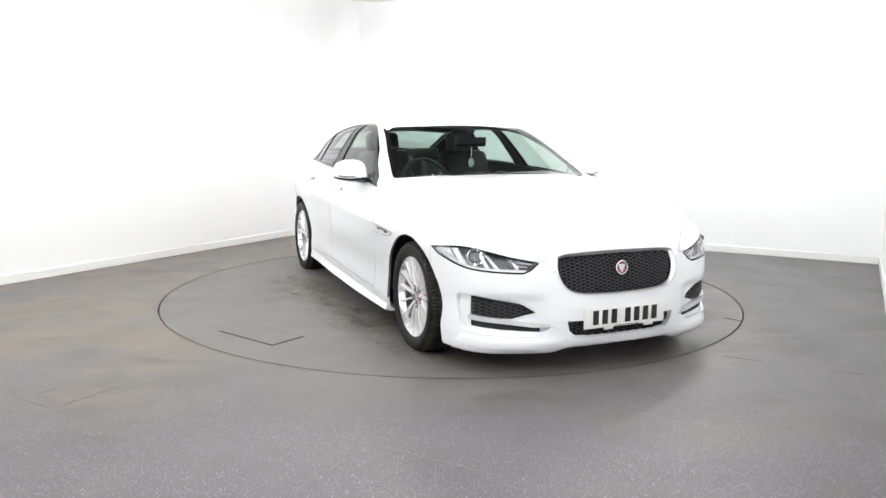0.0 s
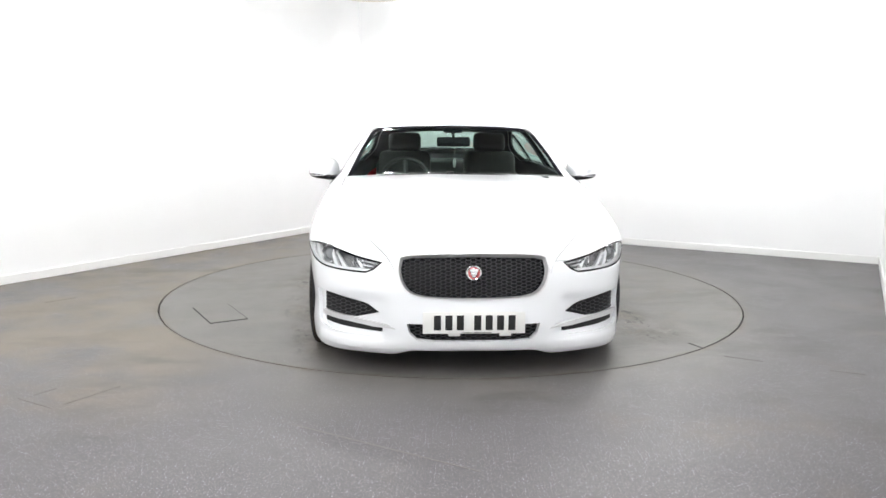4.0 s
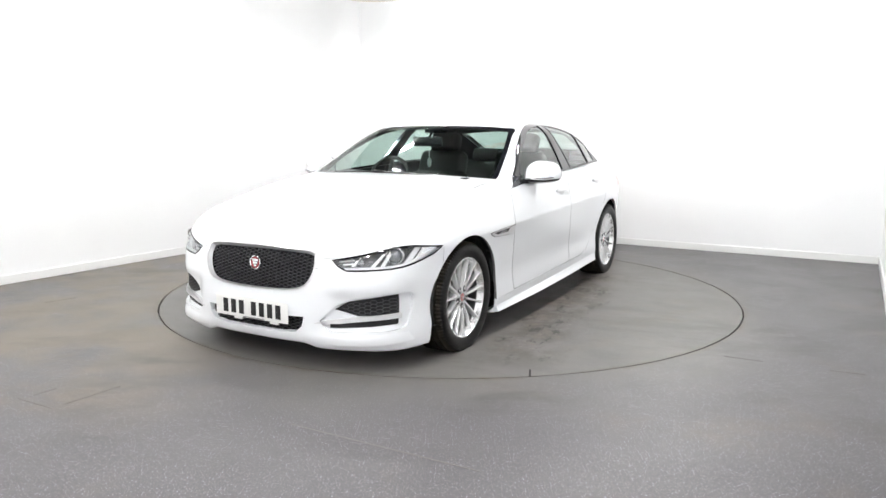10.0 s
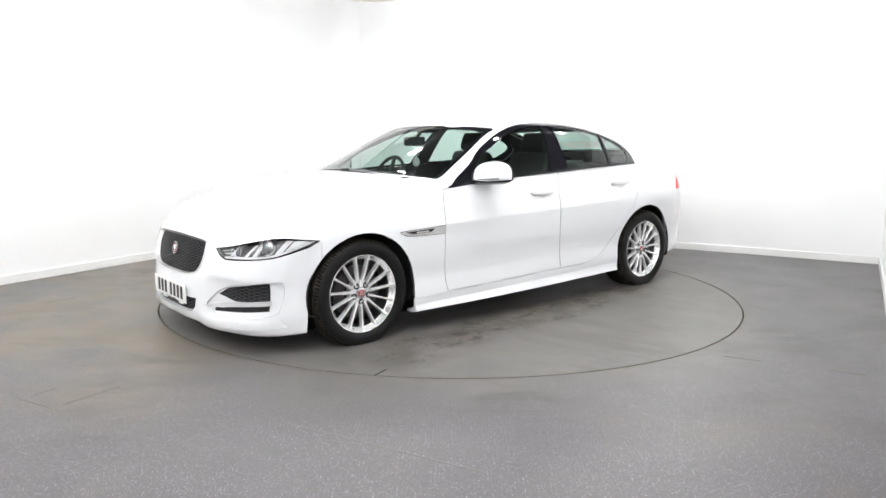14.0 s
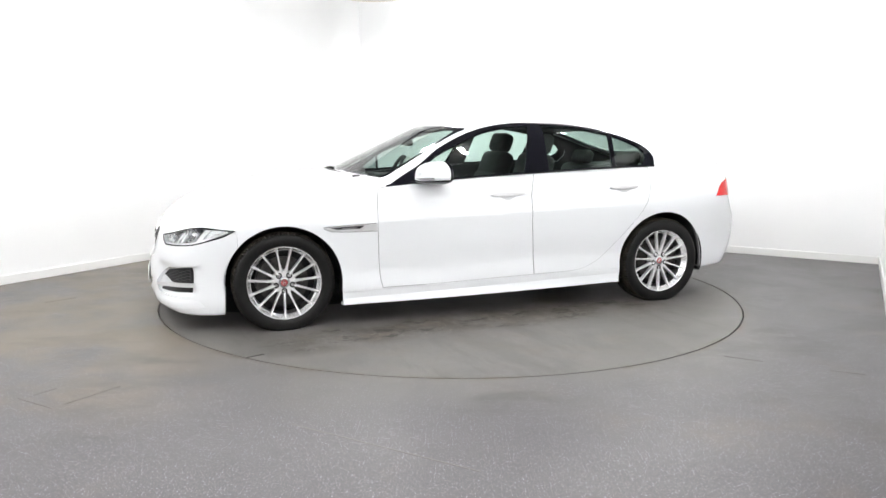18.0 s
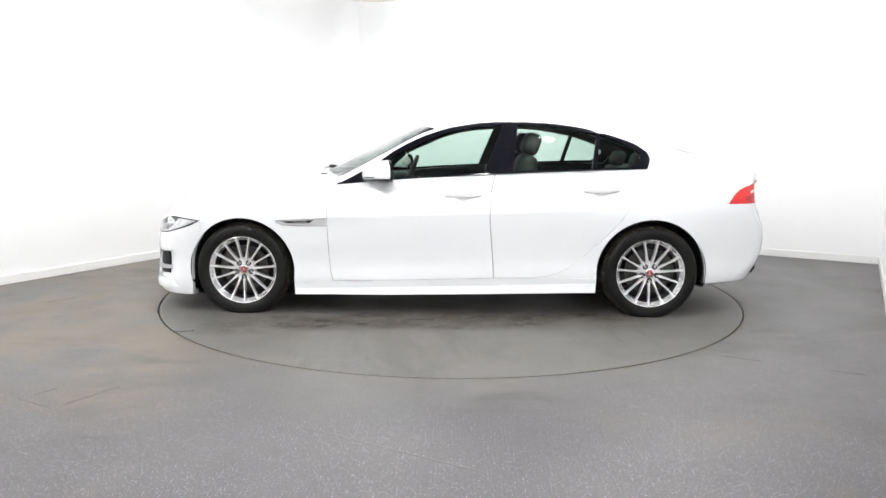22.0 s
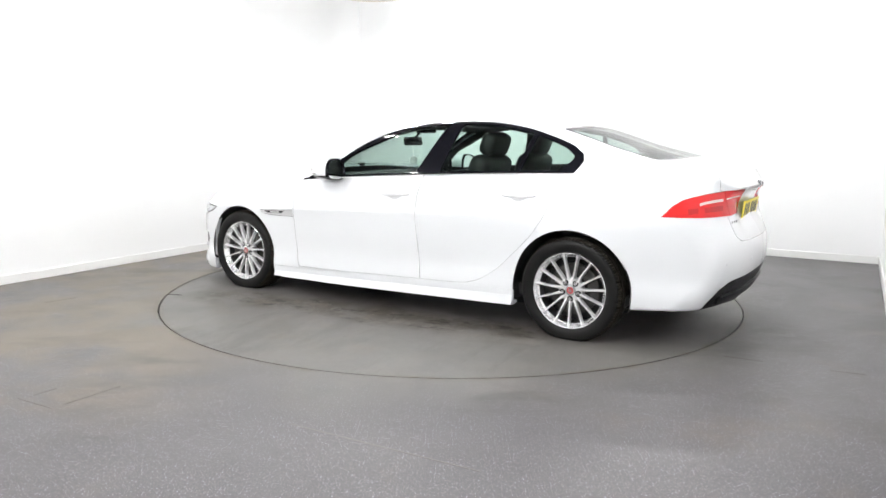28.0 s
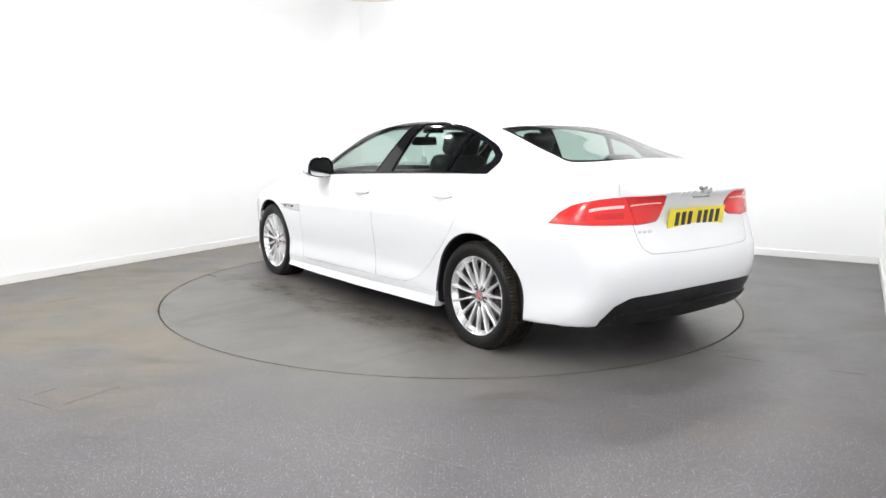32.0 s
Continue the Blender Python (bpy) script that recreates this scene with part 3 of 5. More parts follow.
def panel_data(co, faces, gap=0.002, depth=0.012, lift=0.0):
    """Points, faces and normals of a panel: its edge drawn back by gap and turned in by depth."""
    co, nor = np.array(co, float), None
    nor = normals_at(co)
    count = {}
    for f in faces:
        for p, q in zip(f, f[1:] + f[:1]):
            k = (min(p, q), max(p, q))
            count[k] = None if k in count else (p, q)
    rim = [v for v in count.values() if v is not None]
    rim = [(p, q) for p, q in rim if abs(co[p][1]) > 1e-4 or abs(co[q][1]) > 1e-4]
    move = np.zeros_like(co)
    for p, q in rim:
        t = co[q] - co[p]
        length = np.linalg.norm(t)
        if length > 1e-7:
            for v in (p, q):
                move[v] += np.cross(nor[v], t / length)
    ln = np.linalg.norm(move, axis=1)
    on = ln > 1e-6
    move[on] *= (gap / ln[on])[:, None]
    move[np.abs(co[:, 1]) < 1e-4, 1] = 0
    co = co + move + nor * lift
    faces = [list(f) for f in faces]
    if depth:
        inner, pts, ns = {}, [], []
        n0 = len(co)
        for p, q in rim:
            t = co[q] - co[p]
            side = np.cross(t, nor[p])
            side = side / max(np.linalg.norm(side), 1e-9)
            for v in (p, q):
                if v not in inner:
                    inner[v] = n0 + len(pts)
                    pts += [co[v], co[v] - nor[v] * depth]
                    ns += [side, side]
            a, b = inner[p], inner[q]
            faces.append([b, a, a + 1, b + 1])
        if pts:
            co, nor = np.vstack([co, pts]), np.vstack([nor, ns])
    return co, faces, nor


def mirrored(co, faces, nor):
    m = np.array([1, -1, 1])
    return co * m, [f[::-1] for f in faces], nor * m


def joined(co, faces, nor):
    """The panel and its mirror image as one."""
    c2, f2, n2 = mirrored(co, faces, nor)
    n = len(co)
    return np.vstack([co, c2]), faces + [[i + n for i in f] for f in f2], np.vstack([nor, n2])


def patch(view, top, low, rows=4, lift=0.0, thick=0.006):
    """A strip on the skin between two lines seen in a view, raised by lift, with edges going back by thick."""
    n = len(top)
    a = np.array([[t[0] + (l[0] - t[0]) * k / rows for t, l in zip(top, low)] for k in range(rows + 1)])
    b = np.array([[t[1] + (l[1] - t[1]) * k / rows for t, l in zip(top, low)] for k in range(rows + 1)])
    co = on_skin(view, a.ravel(), b.ravel())
    faces = []
    for i in range(rows):
        for j in range(n - 1):
            q = [i * n + j, (i + 1) * n + j, (i + 1) * n + j + 1, i * n + j + 1]
            faces.append(q)
    nor = normals_at(co)
    f = faces[len(faces) // 2]
    if np.dot(np.cross(co[f[1]] - co[f[0]], co[f[2]] - co[f[1]]), nor[f[0]]) < 0:
        faces = [f[::-1] for f in faces]
    return panel_data(co, faces, 0.0, thick, lift)


def strip_pair(name, parent, mat, view, top, low, rows=4, lift=0.0, thick=0.006, label="", both=True):
    d = patch(view, top, low, rows, lift, thick)
    a = mesh_part(name, *d, mat, parent, label)
    if both:
        b = mesh_part(name, *mirrored(*d), mat, parent, label)
        return a, b
    return a

# ---- the car ----
CAR = tagged(new("car"), "white four-door saloon car with silver alloy wheels parked on the turntable", "car")


def skin_half(n_mid=220, n_end=84, n_round=170):
    """The left half of the skin as a grid: stations from tail to nose, rings from the top round to the underside."""
    phi = np.linspace(0, math.pi, n_round)
    rows = [(-1.55, -a) for a in np.linspace(math.pi / 2, 0, n_end)[:-1]] + [(x, 0.0) for x in np.linspace(-1.55, 1.55, n_mid)] + \
           [(1.55, a) for a in np.linspace(0, math.pi / 2, n_end)[1:]]
    ax = np.array([r[0] for r in rows])[:, None] + 0 * phi
    ps = np.array([r[1] for r in rows])[:, None] + 0 * phi
    ph = phi[None, :] + 0 * ax
    d = np.stack([np.sin(ps), np.cos(ps) * np.sin(ph), np.cos(ps) * np.cos(ph)], -1).reshape(-1, 3)
    s = skin_from(ax.ravel(), 0.6, d)
    co = d * s[:, None] + np.stack([ax.ravel(), 0 * s, 0 * s + 0.6], -1)
    return co.reshape(len(rows), n_round, 3)


def grid_mesh(co):
    bm = bmesh.new()
    vs = [[bm.verts.new(c) for c in row] for row in co]
    for i in range(len(vs) - 1):
        for j in range(len(vs[0]) - 1):
            bm.faces.new((vs[i][j], vs[i + 1][j], vs[i + 1][j + 1], vs[i][j + 1]))
    bmesh.ops.remove_doubles(bm, verts=bm.verts[:], dist=0.0005)
    return bm


HUB = (1.4175, -1.4175, 0.307)


def arch(x, r, z_low, n=26):
    """The outline of a wheel arch in the side view."""
    ring = [(x + r * math.cos(a), HUB[2] + r * math.sin(a)) for a in np.linspace(-0.12, math.pi + 0.12, n)]
    return ring + [(x - r - 0.008, z_low), (x + r + 0.004, z_low)]


BELT = [(0.745, 0.909), (0.362, 0.943), (-0.025, 0.968), (-0.415, 0.988), (-0.80, 1.006), (-1.19, 1.017), (-1.385, 1.021)]
DLO = smooth_line([(0.745, 0.909), (0.505, 1.040), (0.350, 1.146), (0.155, 1.241), (-0.030, 1.298), (-0.227, 1.330), (-0.434, 1.342), (-0.638, 1.338), (-0.835, 1.320),
                   (-1.031, 1.286), (-1.226, 1.228), (-1.343, 1.181), (-1.405, 1.135), (-1.420, 1.092), (-1.408, 1.06)], 0.06) + BELT[::-1][:-1]
GLASS_FRONT = smooth_line([(0.535, 0.945), (0.50, 0.99), (0.36, 1.105), (0.212, 1.172), (0.016, 1.256), (-0.185, 1.303), (-0.398, 1.321)], 0.06) + [(-0.268, 0.992), (-0.025, 0.979), (0.362, 0.954)]
GLASS_REAR = smooth_line([(-0.498, 1.324), (-0.65, 1.321), (-0.835, 1.302), (-1.052, 1.261)], 0.06) + [(-1.000, 1.023), (-0.80, 1.017), (-0.452, 1.001)]
GLASS_QUARTER = smooth_line([(-1.082, 1.253), (-1.20, 1.214), (-1.30, 1.170), (-1.352, 1.125), (-1.345, 1.09), (-1.272, 1.032)], 0.05) + [(-1.034, 1.026)]
HEADLIGHT = smooth_line([(-1.182, 0.598), (-1.030, 0.627), (-0.884, 0.660), (-0.758, 0.672), (-0.575, 0.653)], 0.05) + \
    smooth_line([(-0.575, 0.653), (-0.636, 0.615), (-0.719, 0.588), (-0.824, 0.560), (-0.952, 0.548), (-1.112, 0.541), (-1.150, 0.560), (-1.182, 0.598)], 0.05)[1:-1]
TAILLIGHT = smooth_line([(-0.782, 0.788), (-0.842, 0.849), (-0.902, 0.886), (-1.037, 0.920), (-1.193, 0.932), (-1.385, 0.936)], 0.06) + \
    [(-1.402, 0.928), (-1.398, 0.885), (-1.372, 0.815), (-1.352, 0.796), (-1.24, 0.786), (-0.983, 0.786)]
GRILLE = smooth_line([(-0.05, 0.645), (0.05, 0.645), (0.24, 0.641), (0.335, 0.635)], 0.06) + smooth_line([(0.372, 0.624), (0.382, 0.577), (0.373, 0.516), (0.336, 0.461), (0.272, 0.437),
                                                                                                       (0.15, 0.428), (0.05, 0.425), (-0.05, 0.425)], 0.03)
INTAKE = [(-0.05, 0.295), (0.340, 0.295), (0.328, 0.245), (0.292, 0.211), (0.20, 0.204), (-0.05, 0.203)]
FOG = rounded([(0.500, 0.340), (0.555, 0.376), (0.786, 0.412), (0.786, 0.318), (0.62, 0.310)], 0.02)
RECESS = rounded([(0.418, 0.272), (0.50, 0.362), (0.60, 0.402), (0.826, 0.432), (0.815, 0.245), (0.77, 0.228), (0.48, 0.222)], 0.025)
FRONT_DOOR = [(0.745, 0.909), (0.80, 0.900), (0.814, 0.820), (0.815, 0.650), (0.807, 0.430), (0.796, 0.300), (0.780, 0.245), (0.362, 0.250), (-0.332, 0.269), (-0.322, 0.436), (-0.303, 0.650),
              (-0.300, 0.830), (-0.335, 0.985)] + BELT[1:3][::-1]
REAR_DOOR = [(-0.335, 0.985), (-0.300, 0.830), (-0.303, 0.650), (-0.322, 0.436), (-0.332, 0.269)] + \
    smooth_line([(-0.60, 0.274), (-0.698, 0.282), (-0.815, 0.322), (-0.892, 0.373), (-0.986, 0.455), (-1.15, 0.62), (-1.25, 0.76), (-1.30, 0.90), (-1.318, 1.02)], 0.05) + BELT[3:6][::-1]
SILL = [(1.06, 0.228), (0.786, 0.235), (0.362, 0.245), (-0.332, 0.264), (-0.60, 0.268), (-0.80, 0.272), (-1.08, 0.272), (-1.08, 0.05), (1.06, 0.05)]
BONNET = smooth_line([(2.40, -0.05), (2.40, 0.30), (2.17, 0.405), (2.09, 0.49), (1.95, 0.60), (1.70, 0.70), (1.3, 0.755), (0.75, 0.765)], 0.06) + \
    smooth_line([(0.75, 0.765), (0.80, 0.66), (0.885, 0.40), (0.94, 0.0), (0.94, -0.05)], 0.05)[1:]
SCREEN = smooth_line([(-0.05, 1.319), (0.05, 1.319), (0.35, 1.312), (0.585, 1.298)], 0.05) + [(0.612, 1.284), (0.69, 1.13), (0.765, 0.945), (0.765, 0.90), (-0.05, 0.90)]
SCREEN_CLEAR = smooth_line([(-0.05, 1.303), (0.05, 1.303), (0.35, 1.296), (0.565, 1.282)], 0.05) + [(0.588, 1.268), (0.664, 1.125), (0.737, 0.945), (0.737, 0.90), (-0.05, 0.90)]
BACK_CLEAR = [(-1.240, -0.05), (-1.237, 0.30), (-1.232, 0.485)] + smooth_line([(-1.247, 0.500), (-1.45, 0.505), (-1.65, 0.518), (-1.78, 0.538), (-1.815, 0.520), (-1.872, 0.40), (-1.907, 0.2), (-1.912, 0.0), (-1.912, -0.05)], 0.05)
BACK_SCREEN = [(-1.208, -0.05), (-1.205, 0.30), (-1.200, 0.505)] + smooth_line([(-1.215, 0.523), (-1.45, 0.527), (-1.66, 0.540), (-1.80, 0.562), (-1.84, 0.545), (-1.90, 0.42), (-1.935, 0.2), (-1.94, 0.0), (-1.94, -0.05)], 0.05)
BOOT = [(-0.05, 1.5), (0.585, 1.5), (0.59, 0.98), (0.585, 0.94), (0.575, 0.93), (0.518, 0.786), (0.500, 0.70), (0.485, 0.66), (0.435, 0.634), (0.20, 0.630), (-0.05, 0.630)]
DIFFUSER = smooth_line([(0.672, 0.20), (0.668, 0.282), (0.632, 0.365), (0.563, 0.407), (0.40, 0.420), (0.205, 0.427), (-0.05, 0.43)], 0.05) + [(-0.05, 0.20)]
FRONT_BOX, SIDE_BOX = ((1.5, -1, 0.0), (3, 2, 1.0)), ((-2.5, 0.35, 0.0), (2.3, 2, 1.5))
UNDER = [(2.05, -0.05), (2.04, 0.26), (1.97, 0.47), (1.88, 0.62), (1.80, 0.74), (1.70, 0.80), (1.0, 0.83), (-1.0, 0.83), (-1.80, 0.79), (-1.98, 0.70), (-2.10, 0.5), (-2.17, 0.2), (-2.17, -0.05)]
REGIONS = [  # what each outline becomes, first match wins
    ("underbody", "top", UNDER, ((-2.3, -1, 0.0), (2.2, 0.9, 0.29))),
    ("arch", "side", arch(HUB[0], 0.367, 0.05), ((0.9, 0.45, 0.0), (1.95, 2, 0.9))),
    ("arch", "side", arch(HUB[1], 0.377, 0.05), ((-1.95, 0.45, 0.0), (-0.9, 2, 0.9))),
    ("headlight", "front_corner", HEADLIGHT, ((1.5, 0.3, 0.4), (3, 2, 0.8))),
    ("tail_light", "back_corner", TAILLIGHT, ((-3, 0.15, 0.7), (-1.7, 2, 1.0))),
    ("grille", "front", GRILLE, FRONT_BOX),
    ("intake", "front", INTAKE, FRONT_BOX),
    ("fog", "front", RECESS, FRONT_BOX),
    ("front_glass", "side", GLASS_FRONT, SIDE_BOX),
    ("rear_glass", "side", GLASS_REAR, SIDE_BOX),
    ("quarter_glass", "side", GLASS_QUARTER, SIDE_BOX),
    ("window_trim", "side", DLO, SIDE_BOX),
    ("back_screen", "top", BACK_CLEAR, ((-2.2, -1, 0.98), (-0.9, 0.8, 1.5))),
    ("back_frit", "top", BACK_SCREEN, ((-2.2, -1, 0.98), (-0.9, 0.8, 1.5))),
    ("bonnet", "top", BONNET, ((0.7, -1, 0.55), (3, 0.9, 1.2))),
    ("windscreen", "front", SCREEN_CLEAR, ((0.0, -1, 0.9), (1.1, 1, 1.5))),
    ("screen_frit", "front", SCREEN, ((0.0, -1, 0.9), (1.1, 1, 1.5))),
    ("side_skirt", "side", SILL, ((-1.1, 0.3, 0.0), (1.1, 2, 0.4))),
    ("front_door", "side", FRONT_DOOR, SIDE_BOX),
    ("rear_door", "side", REAR_DOOR, SIDE_BOX),
    ("diffuser", "back", DIFFUSER, ((-3, -1, 0.15), (-1.9, 2, 0.6))),
    ("boot_lid", "back", BOOT, ((-3, -1, 0.5), (-1.75, 0.75, 1.2))),
    ("front_wing", "side", [(1.70, 0.64), (1.69, 0.05), (0.5, 0.05), (0.5, 1.3), (2.3, 1.3), (2.3, 0.605), (2.12, 0.605)], ((0.5, 0.3, 0.0), (2.3, 2, 1.05))),
    ("front_bumper", "side", [(1.6, 0.0), (1.6, 1.2), (3, 1.2), (3, 0.0)], ((1.60, -1, 0), (3, 2, 1.2))),
    ("rear_bumper", "side", [(-1.70, 0.0), (-1.70, 0.55), (-2.0, 0.776), (-3, 0.776), (-3, 0)], ((-3, -1, 0), (-1.60, 2, 0.9))),
]


def cut_skin():
    """The left half of the skin, cut along every outline: points and the faces of each region."""
    bm = grid_mesh(skin_half())
    bm.verts.index_update()
    sheet = Sheet([v.co for v in bm.verts], [[v.index for v in f.verts] for f in bm.faces])
    bm.free()
    for name, view, poly, (lo, hi) in REGIONS:
        sheet.cut(view, poly, lo, hi)
    sheet.cut("back_corner", [(-1.176, 1.0), (-1.182, 0.93), (-1.237, 0.785), (-1.24, 0.7)], (-3, 0.15, 0.75), (-1.7, 2, 0.95), closed=False)
    for off in (-0.018, 0.0, 0.018):
        sheet.cut("side", [(x, 0.711 - 0.032 * x + off) for x in np.linspace(-1.3, 1.05, 12)], (-1.35, 0.6, 0.6), (1.1, 2, 0.85), closed=False)
    co, faces = sheet.finish()
    mid = np.array([co[f].mean(0) for f in faces])
    region = np.array(["body_shell"] * len(faces), dtype=object)
    free = np.ones(len(faces), bool)
    for name, view, poly, (lo, hi) in REGIONS:
        A, B, N = (np.array(v) for v in VIEWS[view])
        hit = free & inside(poly, mid @ A, mid @ B) & (mid > lo).all(1) & (mid < hi).all(1)
        region[hit] = name
        free &= ~hit
    nor = normals_at(mid)
    # turn faces outwards
    i0, i1, i2, i3 = (co[[f[k] for f in faces]] for k in (0, 1, 2, -1))
    area = np.cross(i1 - i0, i2 - i0) + np.cross(i2 - i0, i3 - i0)
    for i in np.nonzero((area * nor).sum(1) < 0)[0]:
        faces[i] = faces[i][::-1]
    return co, faces, region, mid


SKIN_CO, SKIN_FACES, SKIN_REGION, SKIN_MID = cut_skin()


def region_data(name, gap=0.002, depth=0.012, lift=0.0, where=None):
    pick = SKIN_REGION == name
    if where is not None:
        pick &= where
    used, faces = {}, []
    for i in np.nonzero(pick)[0]:
        faces.append([used.setdefault(v, len(used)) for v in SKIN_FACES[i]])
    return panel_data(SKIN_CO[list(used)], faces, gap, depth, lift)


def lining(data, parent, mat, depth=0.03, z_least=0.72):
    """The inside of a panel, drawn in by depth."""
    co, faces, nor = data
    keep = [f for f in faces if all(co[v][2] > z_least for v in f)]
    mesh_part("lining", co - nor * depth, [f[::-1] for f in keep], -nor, mat, parent, "black inner trim")


def build_panels():
    made = {}
    for name, gap, depth, mat, label in (("bonnet", .0014, .012, PAINT, ""), ("front_bumper", .0006, .03, PAINT, ""), ("rear_bumper", .0, .02, PAINT, ""), ("boot_lid", .0022, .02, PAINT, ""),
                                         ("windscreen", .0, .003, SCREEN_GLASS, "clear green-tinted windscreen glass"), ("back_screen", .0, .003, REAR_GLASS, "green-tinted rear window glass"),
                                         ("screen_frit", .001, .004, GLOSS_BLACK, "black printed border of the windscreen"), ("back_frit", .001, .004, GLOSS_BLACK, "black printed border of the rear window"),
                                         ("underbody", .0, .0, BLACK_PLASTIC, "black underbody"), ("diffuser", .001, .02, BLACK_PLASTIC, "matt black plastic lower rear bumper"), ("body_shell", .0, .016, PAINT, "white roof, pillars and rear quarters")):
        d = joined(*region_data(name, gap, depth))
        made[name] = mesh_part(name, *d, mat, CAR, label, FLANGE if name in ("boot_lid", "rear_bumper", "body_shell") else None)
        if name in ("body_shell",):
            lining(region_data(name, gap, 0), made[name], LINING)
            co, faces, nor = mirrored(*region_data(name, gap, 0))
            lining((co, faces, nor), made[name], LINING)
    for side in (1, -1):
        put = (lambda d: d) if side == 1 else (lambda d: mirrored(*d))
        for name, mat, label in (("front_wing", PAINT, ""), ("side_skirt", PAINT, "")):
            made[name, side] = mesh_part(name, *put(region_data(name, .0012, .016)), mat, CAR, label, FLANGE if name == "front_wing" else None)
        for name, pane, what in (("front_door", "front_glass", "window"), ("rear_door", "rear_glass", "window")):
            d = put(region_data(name, .0018, .03))
            door = made[name, side] = mesh_part(name, *d, PAINT, CAR, "closed white car door", FLANGE)
            lining(put(region_data(name, .0028, 0)), door, LINING)
            mesh_part(what, *put(region_data(pane, .001, .004, -0.003)), SIDE_GLASS, door, "tinted side window, shut")
        mesh_part("quarter_window", *put(region_data("quarter_glass", .001, .004, -0.003)), DARK_GLASS, CAR, "dark tinted rear quarter window")
        trim = mesh_part("window_trim", *put(region_data("window_trim", .0005, .012, 0.001)), GLOSS_BLACK, CAR, "gloss black window surround")
        lining(put(region_data("window_trim", .0005, 0)), trim, LINING, 0.02, 0.85)
        made["headlight", side] = mesh_part("headlight", *put(region_data("headlight", .0015, .01)), LENS, CAR, "clear headlight lens")
        low = SKIN_MID[:, 0] * R2 + SKIN_MID[:, 1] * R2
        split = low < -1.18 - (0.93 - SKIN_MID[:, 2]) * 0.39
        outer = mesh_part("tail_light", *put(region_data("tail_light", .0015, .012, 0.003, ~split)), RED_LENS, CAR, "red tail light lens")
        inner = mesh_part("boot_light", *put(region_data("tail_light", .0015, .012, 0.003, split)), RED_LENS, made["boot_lid"], "red tail light lens on the boot lid")
        made["tail_light", side], made["boot_light", side] = outer, inner
    return made


MADE = build_panels()

# ---- parts of the car ----
def rbox(bm, lo, hi, r=0.02, m=None, seg=3):
    """A box with rounded edges."""
    a, b = Vector(lo), Vector(hi)
    q = bmesh.ops.create_cube(bm, size=1, matrix=(m or Matrix()) @ Matrix.Translation((a + b) / 2) @ Matrix.Diagonal((*(b - a), 1)))
    es = list({e for v in q["verts"] for e in v.link_edges})
    bmesh.ops.bevel(bm, geom=es, offset=min(r, 0.49 * min(b - a)), segments=seg, affect="EDGES", profile=0.5)
    return bm


def lathe(bm, prof, seg=64, m=None, closed=False):
    """Turn a profile of (radius, y) round the y axis."""
    rings = [[bm.verts.new((m or Matrix()) @ Vector((r * math.cos(2 * math.pi * i / seg), y, r * math.sin(2 * math.pi * i / seg)))) for i in range(seg)] for r, y in prof]
    pairs = list(zip(rings, rings[1:])) + ([(rings[-1], rings[0])] if closed else [])
    for a, b in pairs:
        for i in range(seg):
            j = (i + 1) % seg
            bm.faces.new((a[i], a[j], b[j], b[i]))
    return bm


def tube(bm, pts, r, seg=8):
    """A round bar along points."""
    pts = [Vector(p) for p in pts]
    rings = []
    for i, p in enumerate(pts):
        t = (pts[min(i + 1, len(pts) - 1)] - pts[max(i - 1, 0)]).normalized()
        u = t.cross(Vector((0.13, 0.31, 0.94))).normalized()
        v = t.cross(u)
        rings.append([bm.verts.new(p + (u * math.cos(a) + v * math.sin(a)) * r) for a in (2 * math.pi * k / seg for k in range(seg))])
    for a, b in zip(rings, rings[1:]):
        for i in range(seg):
            j = (i + 1) % seg
            bm.faces.new((a[i], a[j], b[j], b[i]))
    bm.faces.new(rings[0][::-1])
    bm.faces.new(rings[-1])
    return bm


def both(bm):
    """The same mesh and its mirror image across the car."""
    c = bm.copy()
    bmesh.ops.scale(c, vec=(1, -1, 1), verts=c.verts)
    bmesh.ops.reverse_faces(c, faces=c.faces)
    return bm, c


def fix(bm):
    bmesh.ops.recalc_face_normals(bm, faces=bm.faces)
    return bm


def smooth_by_angle(ob, deg=35):
    """Sharp edges where faces meet at more than deg, smooth elsewhere."""
    me = ob.data
    bm = bmesh.new()
    bm.from_mesh(me)
    for e in bm.edges:
        e.smooth = len(e.link_faces) == 2 and e.calc_face_angle(0) < radians(deg)
    for f in bm.faces:
        f.smooth = True
    bm.to_mesh(me)
    bm.free()
    return ob


def piece(name, bm, mat, parent, label="", deg=35):
    return smooth_by_angle(part(name, fix(bm), mat, parent, label), deg)


def pair(name, bm, mat, parents, label="", deg=35):
    a, b = both(bm)
    pa, pb = parents if isinstance(parents, tuple) else (parents, parents)
    return piece(name, a, mat, pa, label, deg), piece(name, b, mat, pb, label, deg)


WHEEL_MESH = {}


